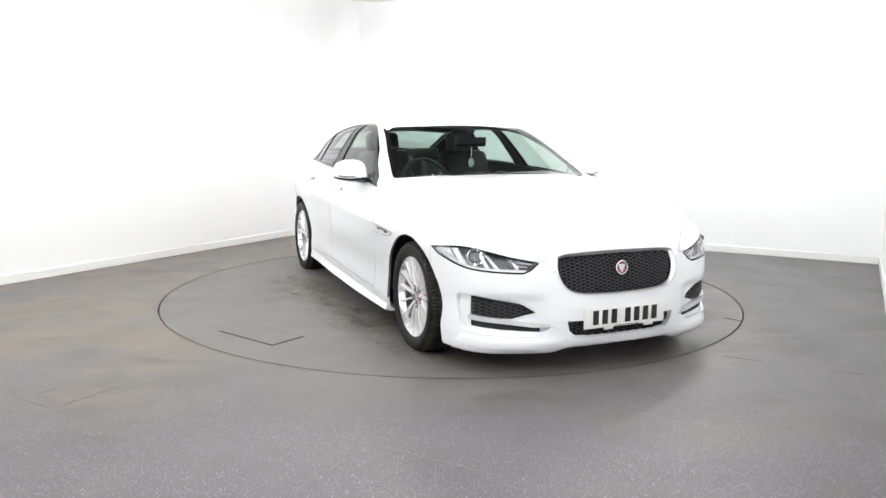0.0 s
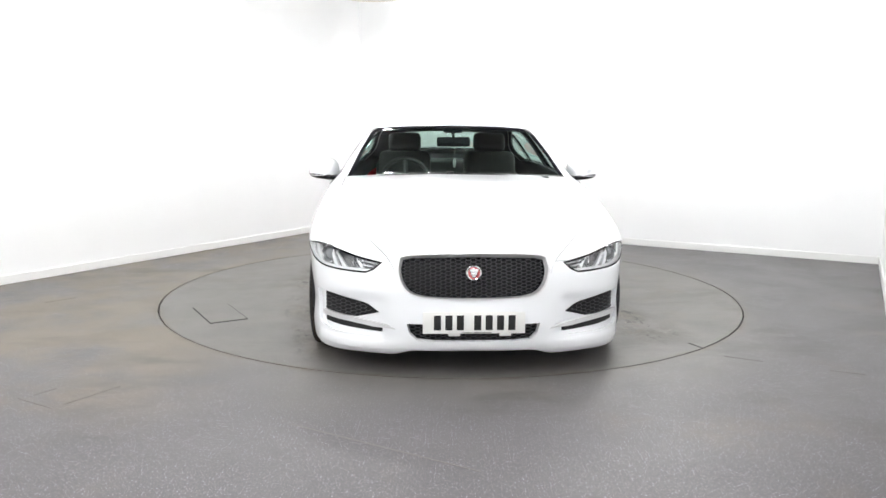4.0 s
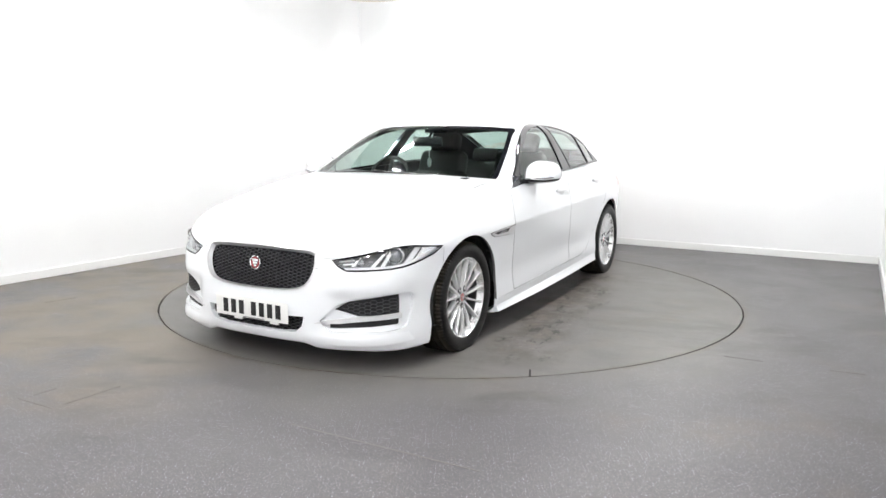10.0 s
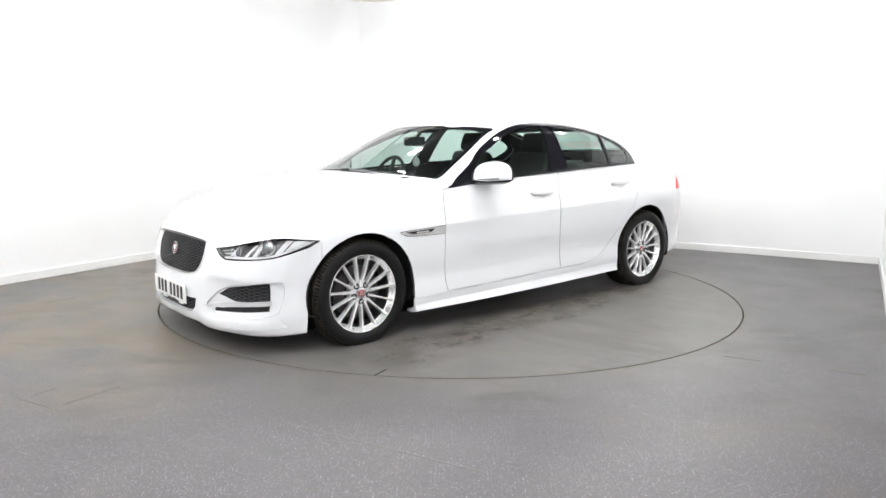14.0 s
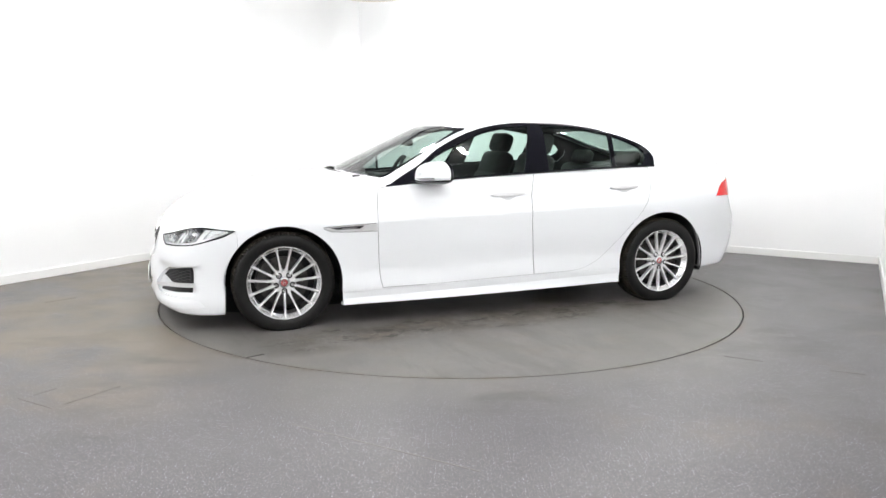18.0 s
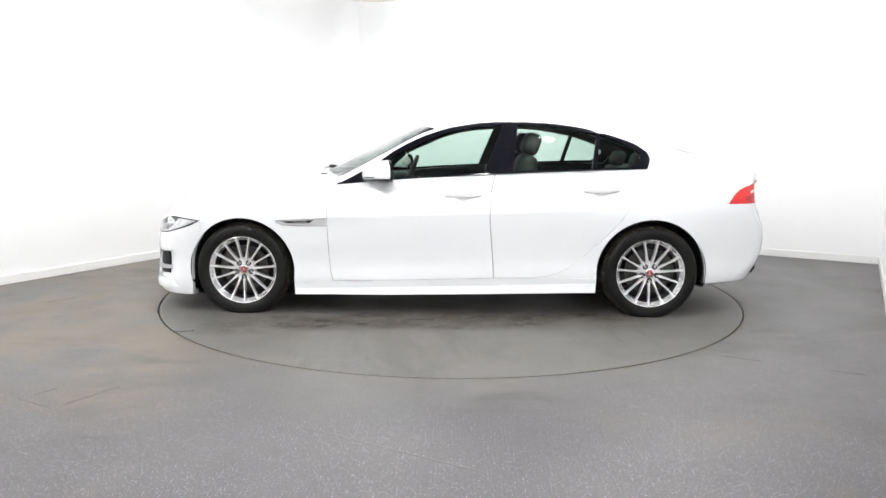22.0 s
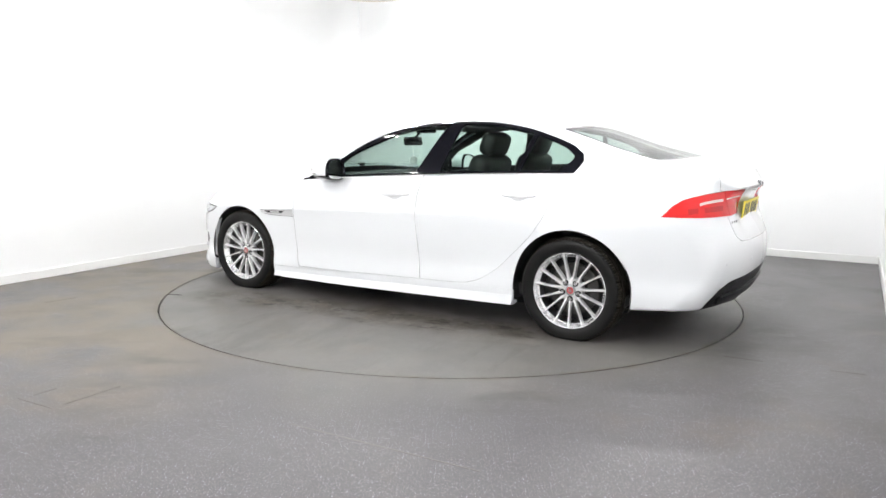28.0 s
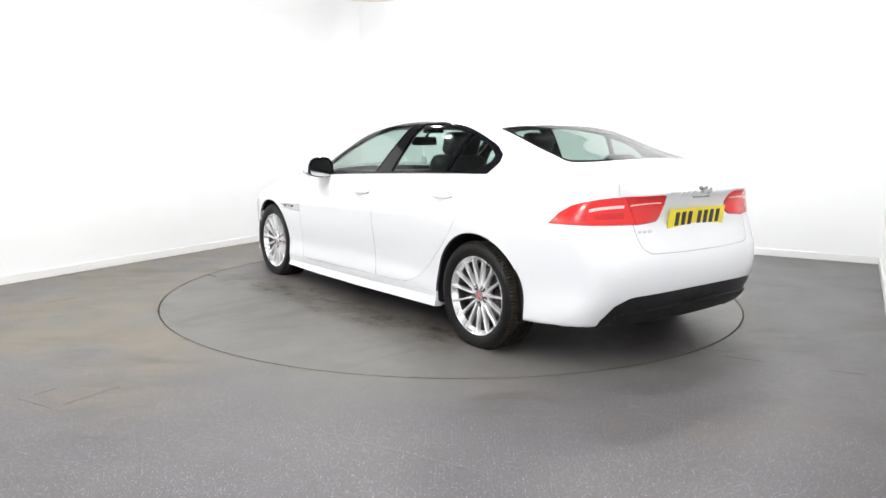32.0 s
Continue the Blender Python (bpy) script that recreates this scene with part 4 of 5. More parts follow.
def wheel_meshes():
    def keep(key, bm, mat, deg=35):
        ob = piece(key, bm, mat, None, "", deg)
        WHEEL_MESH[key] = ob.data
        bpy.data.objects.remove(ob)
    # tyre: ribbed tread, shoulder blocks, bulged side walls, flattened where it stands
    prof = [(0.232, 0.096), (0.243, 0.104), (0.262, 0.1105), (0.283, 0.1125), (0.300, 0.1105), (0.312, 0.106), (0.3195, 0.098), (0.3245, 0.088)]
    half = list(prof)
    for y in (0.066, 0.026):
        half += [(0.3265, y + 0.005), (0.3195, y + 0.003), (0.3195, y - 0.003), (0.327, y - 0.005)]
    full = half + [(r, -y) for r, y in half[::-1]]
    bm = bmesh.new()
    lathe(bm, full, 192)
    bm.verts.ensure_lookup_table()
    n = len(full)
    for k in range(n):
        r, y = full[k]
        if r > 0.31 and abs(y) > 0.070:
            for i in range(0, 192, 2):
                v = bm.verts[k * 192 + i]
                s = (r - 0.009) / r
                v.co.x, v.co.z = v.co.x * s, v.co.z * s
    for v in bm.verts:
        if v.co.z < -0.3062:
            v.co.z = -0.3062
            v.co.y *= 1.03
    for f in bm.faces:
        c = f.calc_center_median()
        f.material_index = 1 if math.hypot(c.x, c.z) > 0.314 else 0
    keep("tyre", bm, [RUBBER, DUSTY_RUBBER], 50)
    bm = bmesh.new()
    lathe(bm, [(0.2375, 0.092), (0.2375, 0.0985), (0.2345, 0.1005), (0.2310, 0.0995), (0.2285, 0.0950), (0.2250, 0.0900), (0.2200, 0.0780), (0.2140, 0.0690), (0.2085, 0.0640)], 96)
    keep("rim", bm, RIM_SILVER, 40)
    bm = bmesh.new()
    lathe(bm, [(0.2085, 0.0650), (0.2070, 0.050), (0.2060, 0.01), (0.2120, -0.09), (0.232, -0.1)], 72)
    keep("barrel", bm, BARREL, 40)
    # one spoke, from hub to rim
    st = [(0.052, 0.0120, 0.070, 0.045), (0.085, 0.0085, 0.0775, 0.046), (0.125, 0.0068, 0.083, 0.050), (0.170, 0.0064, 0.087, 0.056), (0.200, 0.0072, 0.0890, 0.06), (0.2280, 0.0100, 0.0965, 0.066)]
    bm = bmesh.new()
    rows = []
    for r, w, y, low in st:
        rows.append([bm.verts.new(c) for c in ((-w * 1.15, low, r), (-w, y - 0.006, r), (-w * 0.55, y, r), (w * 0.55, y, r), (w, y - 0.006, r), (w * 1.15, low, r))])
    for a, b in zip(rows, rows[1:]):
        for i in range(5):
            bm.faces.new((a[i], a[i + 1], b[i + 1], b[i]))
        bm.faces.new((a[5], a[0], b[0], b[5]))
    keep("spoke", bm, ALLOY, 28)
    bm = bmesh.new()
    lathe(bm, [(0.034, 0.062), (0.036, 0.071), (0.060, 0.0705), (0.074, 0.066), (0.079, 0.056), (0.079, 0.02)], 60)
    keep("hub", bm, ALLOY, 35)
    bm = bmesh.new()
    lathe(bm, [(0.0001, 0.073), (0.018, 0.0728), (0.0222, 0.0715)], 32)
    keep("centre_cap", bm, BADGE_RED)
    bm = bmesh.new()
    lathe(bm, [(0.0215, 0.0705), (0.0225, 0.0745), (0.0335, 0.0735), (0.0350, 0.066)], 32)
    for k in range(3):
        rbox(bm, (-0.011 + 0.004 * k, 0.072, -0.012 + 0.009 * k), (0.011 - 0.002 * k, 0.0755, -0.006 + 0.009 * k), 0.002)
    keep("cap_ring", bm, CHROME)
    bm = bmesh.new()
    lathe(bm, [(0.0001, 0.0745), (0.0050, 0.0745), (0.0060, 0.0785), (0.0095, 0.0785), (0.0118, 0.0750), (0.0118, 0.055)], 12)
    keep("wheel_nut", bm, CHROME, 20)
    # black disc lying on the hub, painting the shade of a nut's pocket
    bm = bmesh.new()
    lathe(bm, [(0.0001, 0.0718), (0.0185, 0.0728), (0.0196, 0.0700)], 20)
    keep("nut_pocket_shade", bm, BLACK_PLASTIC)
    bm = bmesh.new()
    lathe(bm, [(0.06, 0.045), (0.075, 0.045), (0.08, 0.018), (0.160, 0.018), (0.160, -0.006), (0.06, -0.006)], 72)
    keep("brake_disc", bm, IRON)
    # added black disc that closes the wheel and darkens the gaps between spokes
    bm = bmesh.new()
    lathe(bm, [(0.0001, -0.03), (0.214, -0.03)], 48)
    keep("dark_backing", bm, BLACK_PLASTIC)
    bm = bmesh.new()
    for a in np.linspace(-0.5, 0.5, 7):
        rbox(bm, (-0.028, -0.02, 0.10), (0.028, 0.042, 0.178), 0.012, Matrix.Rotation(a, 4, "Y"))
    keep("caliper", bm, IRON)


def wheel(x, side):
    w = new("wheel")
    w.parent = CAR
    tagged(w, "multi-spoke silver alloy wheel with black tyre")
    w.matrix_local = pose(x, side * 0.79, HUB[2], 0, 0, 0 if side == 1 else 180)

    def sub(name, key=None, m=None):
        ob = new(name, WHEEL_MESH[key or name])
        ob.parent = w
        ob.matrix_local = m or Matrix()
        return ob
    for name in ("tyre", "rim", "barrel", "hub", "brake_disc", "dark_backing", "centre_cap", "cap_ring"):
        sub(name)
    sub("caliper", m=Matrix.Rotation(1.2 if x > 0 else -1.2, 4, "Y"))
    for i in range(15):
        sub("spoke", m=Matrix.Rotation(2 * math.pi * i / 15 + math.pi / 15, 4, "Y"))
    for i in range(5):
        turn = Matrix.Rotation(2 * math.pi * i / 5 + math.pi, 4, "Y") @ Matrix.Translation((0, 0, 0.054))
        sub("wheel_nut", m=turn)
        sub("nut_pocket_shade", m=turn)


wheel_meshes()
for wx in HUB[:2]:
    for ws in (1, -1):
        wheel(wx, ws)


def arch_liners():
    for x, r in ((HUB[0], 0.372), (HUB[1], 0.382)):
        bm = bmesh.new()
        rows = []
        for y in (0.42, 0.60, 0.75, 0.875):
            rows.append([bm.verts.new((x + r * math.cos(a), y, max(0.215, HUB[2] + r * math.sin(a)))) for a in np.linspace(-0.5, math.pi + 0.5, 40)])
        for a, b in zip(rows, rows[1:]):
            for i in range(39):
                bm.faces.new((a[i], a[i + 1], b[i + 1], b[i]))
        bm.faces.new(rows[0])
        pair("wheel_arch_liner", bm, BLACK_PLASTIC, CAR, "black plastic wheel arch liner")


arch_liners()


def lines_between(view, top, low, n):
    """Two lines resampled to n points each."""
    def re(p):
        p = np.array(p, float)
        d = np.r_[0, np.cumsum(np.linalg.norm(np.diff(p, axis=0), axis=1))]
        s = np.linspace(0, d[-1], n)
        return list(zip(np.interp(s, d, p[:, 0]), np.interp(s, d, p[:, 1])))
    return re(top), re(low)


def bars_on_skin(segments, sink, width, depth):
    """Thin bars between pairs of points of the front view, sunk behind the skin."""
    bm = bmesh.new()
    a = on_skin("front", np.array([s[0][0] for s in segments]), np.array([s[0][1] for s in segments]))
    b = on_skin("front", np.array([s[1][0] for s in segments]), np.array([s[1][1] for s in segments]))
    for p, q in zip(a, b):
        p, q = Vector(p) - Vector((sink, 0, 0)), Vector(q) - Vector((sink, 0, 0))
        t = (q - p).normalized()
        u = Vector((1, 0, 0)).cross(t).normalized() * width / 2
        f = Vector((depth, 0, 0))
        vs = [bm.verts.new(c) for c in (p - u, p + u, q + u, q - u, p - u * 1.8 - f, p + u * 1.8 - f, q + u * 1.8 - f, q - u * 1.8 - f)]
        for i in ((0, 1, 2, 3), (0, 4, 5, 1), (2, 6, 7, 3), (1, 5, 6, 2), (3, 7, 4, 0)):
            bm.faces.new([vs[k] for k in i])
    return bm


def honeycomb(poly, w, h):
    """The edges of flat six-sided cells, w wide and h high, inside an outline of the front view."""
    segs, a = [], w / 2
    for c in range(-40, 41):
        for r in range(0, 30):
            x, z = c * 1.5 * a, 0.18 + r * h + (c % 2) * h / 2
            p, q, s, e = (x + a, z), (x + a / 2, z + h / 2), (x - a / 2, z + h / 2), (x - a, z)
            segs += [(p, q), (q, s), (s, e)]
    ok = np.ones(len(segs), bool)
    for k in (0, 1):
        pts = np.array([s[k] for s in segs])
        ok &= inside(poly, np.abs(pts[:, 0]), pts[:, 1])
    return [s for s, k in zip(segs, ok) if k]


def front_details():
    bumper = MADE["front_bumper"]
    grille = new("grille")
    grille.parent = CAR
    tagged(grille, "black honeycomb radiator grille")
    top = [(-y, z) for y, z in smooth_line([(0, 0.66), (0.24, 0.656), (0.34, 0.65), (0.40, 0.64)], 0.05)][::-1] + smooth_line([(0, 0.66), (0.24, 0.656), (0.34, 0.65), (0.40, 0.64)], 0.05)[1:]
    t, l = lines_between("front", top, [(-0.40, 0.415), (0, 0.405), (0.40, 0.415)], 40)
    mesh_part("backing", *patch("front", t, l, 8, -0.058, 0.0), BLACK_PLASTIC, grille)
    piece("honeycomb", bars_on_skin(honeycomb(GRILLE, 0.0345, 0.0180), 0.023, 0.0026, 0.010), GRILLE_BLACK, grille, "gloss black honeycomb mesh", 20)
    # inner frame of the opening
    ring = [p for p in GRILLE if p[0] > 0.0]
    ring = [(0.0, ring[0][1])] + ring + [(0.0, ring[-1][1])]
    full = ring + [(-y, z) for y, z in ring[::-1][1:-1]]
    c = np.array([0.0, 0.535])
    inn = [tuple(c + (np.array(p) - c) * np.array([0.968, 0.92])) for p in full]
    d = patch("front", full + full[:1], inn + inn[:1], 2, -0.020, 0.02)
    mesh_part("frame", *d, GLOSS_BLACK, grille)
    bm = bmesh.new()
    rings = []
    for k, lift in ((1.0, 0.001), (0.990, -0.008), (0.978, -0.021)):
        ring = [tuple(c + (np.array(p) - c) * np.array([k, 1 - 2.2 * (1 - k)])) for p in full]
        q = on_skin("front", np.array([p[0] for p in ring]), np.array([p[1] for p in ring]))
        rings.append([bm.verts.new(v) for v in q + normals_at(q) * lift])
    for ra, rb in zip(rings, rings[1:]):
        for i in range(len(ra)):
            j = (i + 1) % len(ra)
            bm.faces.new((ra[i], ra[j], rb[j], rb[i]))
    piece("bevel", bm, SATIN, grille, "silver bevelled edge of the grille opening")
    out = [tuple(c + (np.array(p) - c) * np.array([1.022, 1.05])) for p in full]
    mesh_part("surround", *patch("front", out + out[:1], full + full[:1], 2, 0.004, 0.012), SATIN, grille, "silver-white rim round the grille")
    # badge
    p = on_skin("front", np.array([0.0]), np.array([0.553]))[0]
    at = pose(p[0] - 0.016, 0, 0.553, 0, -6, 0) @ pose(0, 0, 0, 0, 0, -90)
    bm = bmesh.new()
    lathe(bm, [(0.0001, 0.004), (0.030, 0.004), (0.031, 0.0)], 40, at)
    badge = piece("badge", bm, BADGE_RED, grille, "round red enamel badge with silver ring")
    bm = bmesh.new()
    lathe(bm, [(0.030, 0.0), (0.031, 0.007), (0.0345, 0.009), (0.039, 0.007), (0.040, 0.0), (0.036, -0.012)], 40, at)
    piece("ring", bm, CHROME, badge)
    bm = bmesh.new()
    for w, z0, z1 in ((0.021, 0.002, 0.021), (0.016, -0.012, 0.006), (0.009, -0.024, -0.008)):
        rbox(bm, (-w, 0.003, z0), (w, 0.008, z1), 0.003, at)
    piece("emblem", bm, CHROME, badge)
    # lower intake
    intake = new("lower_intake")
    intake.parent = CAR
    tagged(intake, "black mesh lower air intake")
    t, l = lines_between("front", [(-0.36, 0.305), (0, 0.305), (0.36, 0.305)], [(-0.36, 0.19), (0, 0.188), (0.36, 0.19)], 30)
    mesh_part("backing", *patch("front", t, l, 5, -0.05, 0.0), BLACK_PLASTIC, intake)
    piece("honeycomb", bars_on_skin(honeycomb(INTAKE, 0.0345, 0.0180), 0.025, 0.0026, 0.010), GRILLE_BLACK, intake, "", 20)
    # fog openings, their blades and slots
    t, l = lines_between("front", [(0.41, 0.274), (0.50, 0.369), (0.60, 0.409), (0.836, 0.438)], [(0.41, 0.271), (0.48, 0.216), (0.77, 0.222), (0.825, 0.235)], 24)
    a, b = strip_pair("side_intake", CAR, PAINT, "front", t, l, 8, -0.020, 0.0, "white recess of the side air intake")
    for ftop, flow in (([(0.495, 0.341), (0.555, 0.380), (0.786, 0.416)], [(0.495, 0.338), (0.61, 0.306), (0.786, 0.314)]), ([(0.474, 0.262), (0.786, 0.294)], [(0.474, 0.243), (0.786, 0.262)])):
        t, l = lines_between("front", ftop, flow, 16)
        d = patch("front", t, l, 4, -0.016, 0.003)
        mesh_part("opening", *d, BLACK_PLASTIC, a, "black opening")
        mesh_part("opening", *mirrored(*d), BLACK_PLASTIC, b, "black opening")
    segs = [s for s in honeycomb(FOG, 0.036, 0.019) if s[0][0] > 0]
    pair("honeycomb", bars_on_skin(segs, 0.011, 0.0022, 0.004), GRILLE_BLACK, (a, b), "", 20)
    top = smooth_line([(0.400, 0.266), (0.46, 0.281), (0.62, 0.303), (0.792, 0.320)], 0.03)
    low = [(y, z - 0.003 - 0.022 * min(1, (y - 0.400) / 0.10)) for y, z in top]
    strip_pair("chrome_blade", CAR, VENT_SILVER, "front", top, low, 3, 0.004, 0.03, "satin silver blade across the side intake")
    top = smooth_line([(0.355, 0.200), (0.42, 0.208), (0.60, 0.210), (0.76, 0.216), (0.815, 0.222)], 0.03)
    low = smooth_line([(0.355, 0.172), (0.42, 0.156), (0.60, 0.152), (0.76, 0.158), (0.83, 0.168)], 0.03)
    t, l = lines_between("front", top, low, 24)
    for side in (1, -1):
        co, faces, nor = patch("front", t, l, 4, 0.0, 0.03)
        n = 24
        for i in range(5):
            co[i * n:(i + 1) * n, 0] += 0.013 * (i / 4) ** 0.8 * np.clip(np.arange(n) / 9, 0.02, 1) ** 1.3 - 0.0005
        bm = bmesh.new()
        vs = [bm.verts.new(v) for v in co[:5 * n]]
        for i in range(4):
            for j in range(n - 1):
                bm.faces.new((vs[i * n + j], vs[i * n + j + 1], vs[(i + 1) * n + j + 1], vs[(i + 1) * n + j]))
        back = [bm.verts.new(v.co - Vector((0.06, 0, 0))) for v in vs[4 * n:]]
        for j in range(n - 1):
            bm.faces.new((vs[4 * n + j], vs[4 * n + j + 1], back[j + 1], back[j]))
        bm.faces.new([vs[i * n] for i in range(5)] + [back[0]])
        bm.faces.new([vs[i * n + n - 1] for i in range(5)] + [back[-1]])
        piece("splitter", bm if side == 1 else both(bm)[1], PAINT, bumper, "white lower lip of the front bumper")
    # number plate, lettering as bars
    x0 = on_skin("front", np.array([0.0]), np.array([0.306]))[0][0] + 0.004
    plate = piece("front_number_plate", rbox(bmesh.new(), (x0 - 0.004, -0.26, 0.250), (x0, 0.26, 0.362), 0.0018), PLATE_WHITE, CAR, "white number plate with dark characters")
    y = 0.215
    for i in range(7):
        piece("character", rbox(bmesh.new(), (x0 - 0.001, y - 0.041, 0.268), (x0 + 0.0012, y - 0.005, 0.345), 0.001), PLATE_BLACK, plate, "")
        y -= 0.058 + (0.030 if i == 3 else 0)
    piece("maker_line", rbox(bmesh.new(), (x0 - 0.001, -0.06, 0.2535), (x0 + 0.0008, 0.09, 0.2565), 0.0005), PLATE_BLACK, plate)
    for yy in (0.16, -0.10):
        rb = rbox(bmesh.new(), (x0 - 0.012, yy - 0.03, 0.236), (x0 - 0.002, yy + 0.03, 0.249), 0.002)
        piece("bracket", rb, PLATE_WHITE, plate)


def headlight_details():
    for side in (1, -1):
        lamp = MADE["headlight", side]
        put = (lambda d: d) if side == 1 else (lambda d: mirrored(*d))
        one = (lambda bm: bm) if side == 1 else (lambda bm: both(bm)[1])
        top = smooth_line([(-1.19, 0.604), (-1.030, 0.633), (-0.884, 0.666), (-0.758, 0.679), (-0.565, 0.658)], 0.05)
        low = smooth_line([(-1.19, 0.585), (-1.14, 0.545), (-0.952, 0.541), (-0.824, 0.553), (-0.719, 0.581), (-0.636, 0.609), (-0.565, 0.65)], 0.05)
        t, l = lines_between("front_corner", top, low, 30)
        mesh_part("housing", *put(patch("front_corner", t, l, 6, -0.045, 0.0)), HOUSING, lamp, "dark grey lamp housing")
        for y, z, r in ((0.750, 0.620, 0.047), (0.588, 0.593, 0.038)):
            x = on_skin("front", np.array([y]), np.array([z]))[0][0]
            at = pose(x - 0.028, y, z, 0, 0, -62)
            bm = bmesh.new()
            lathe(bm, [(r * 0.74, -0.03), (r * 0.78, 0.006), (r * 0.90, 0.012), (r, 0.006), (r * 1.04, -0.02), (r * 1.04, -0.05)], 40, at)
            piece("projector_ring", one(bm), REFLECTOR, lamp, "silver projector ring")
            bm = bmesh.new()
            lathe(bm, [(0.0001, 0.010)] + [(r * 0.76 * math.sin(a), -0.012 + 0.022 * math.cos(a)) for a in np.linspace(0.2, 1.57, 8)], 32, at)
            piece("projector_lens", one(bm), BULB, lamp, "dark glass projector lens")
        # light guides: a blade along the foot that turns up, slanting fins, a pale outer reflector
        lows = smooth_line([(-1.125, 0.549), (-0.952, 0.555), (-0.83, 0.566), (-0.735, 0.592), (-0.655, 0.622), (-0.615, 0.640)], 0.03)
        mesh_part("light_guide", *put(patch("front_corner", [(a, z + 0.013) for a, z in lows], lows, 2, -0.010, 0.02)), CLEAR_WHITE, lamp, "white daytime light strip")
        for ta, tb, la, lb in (((-0.930, 0.634), (-0.908, 0.640), (-0.996, 0.566), (-0.972, 0.568)), ((-0.890, 0.648), (-0.868, 0.654), (-0.945, 0.569), (-0.920, 0.571)),
                               ((-0.748, 0.664), (-0.712, 0.662), (-0.815, 0.578), (-0.772, 0.588)), ((-1.150, 0.594), (-1.072, 0.606), (-1.148, 0.589), (-1.072, 0.600)),
                               ((-1.132, 0.580), (-1.065, 0.586), (-1.128, 0.574), (-1.065, 0.580)), ((-1.052, 0.612), (-1.038, 0.616), (-1.092, 0.566), (-1.076, 0.566))):
            mesh_part("reflector_fin", *put(patch("front_corner", [ta, tb], [la, lb], 2, -0.014, 0.02)), CLEAR_WHITE, lamp)
        t, l = lines_between("front_corner", [(-0.700, 0.661), (-0.60, 0.650)], [(-0.752, 0.600), (-0.622, 0.645)], 8)
        mesh_part("outer_reflector", *put(patch("front_corner", t, l, 3, -0.013, 0.02)), REFLECTOR, lamp, "pale silver outer reflector")
        rim = inset(HEADLIGHT, 0.0075)
        mesh_part("lamp_seal", *put(patch("front_corner", HEADLIGHT + HEADLIGHT[:1], rim + rim[:1], 1, 0.0012, 0.003)), GLOSS_BLACK, lamp, "thin black edge of the headlight")


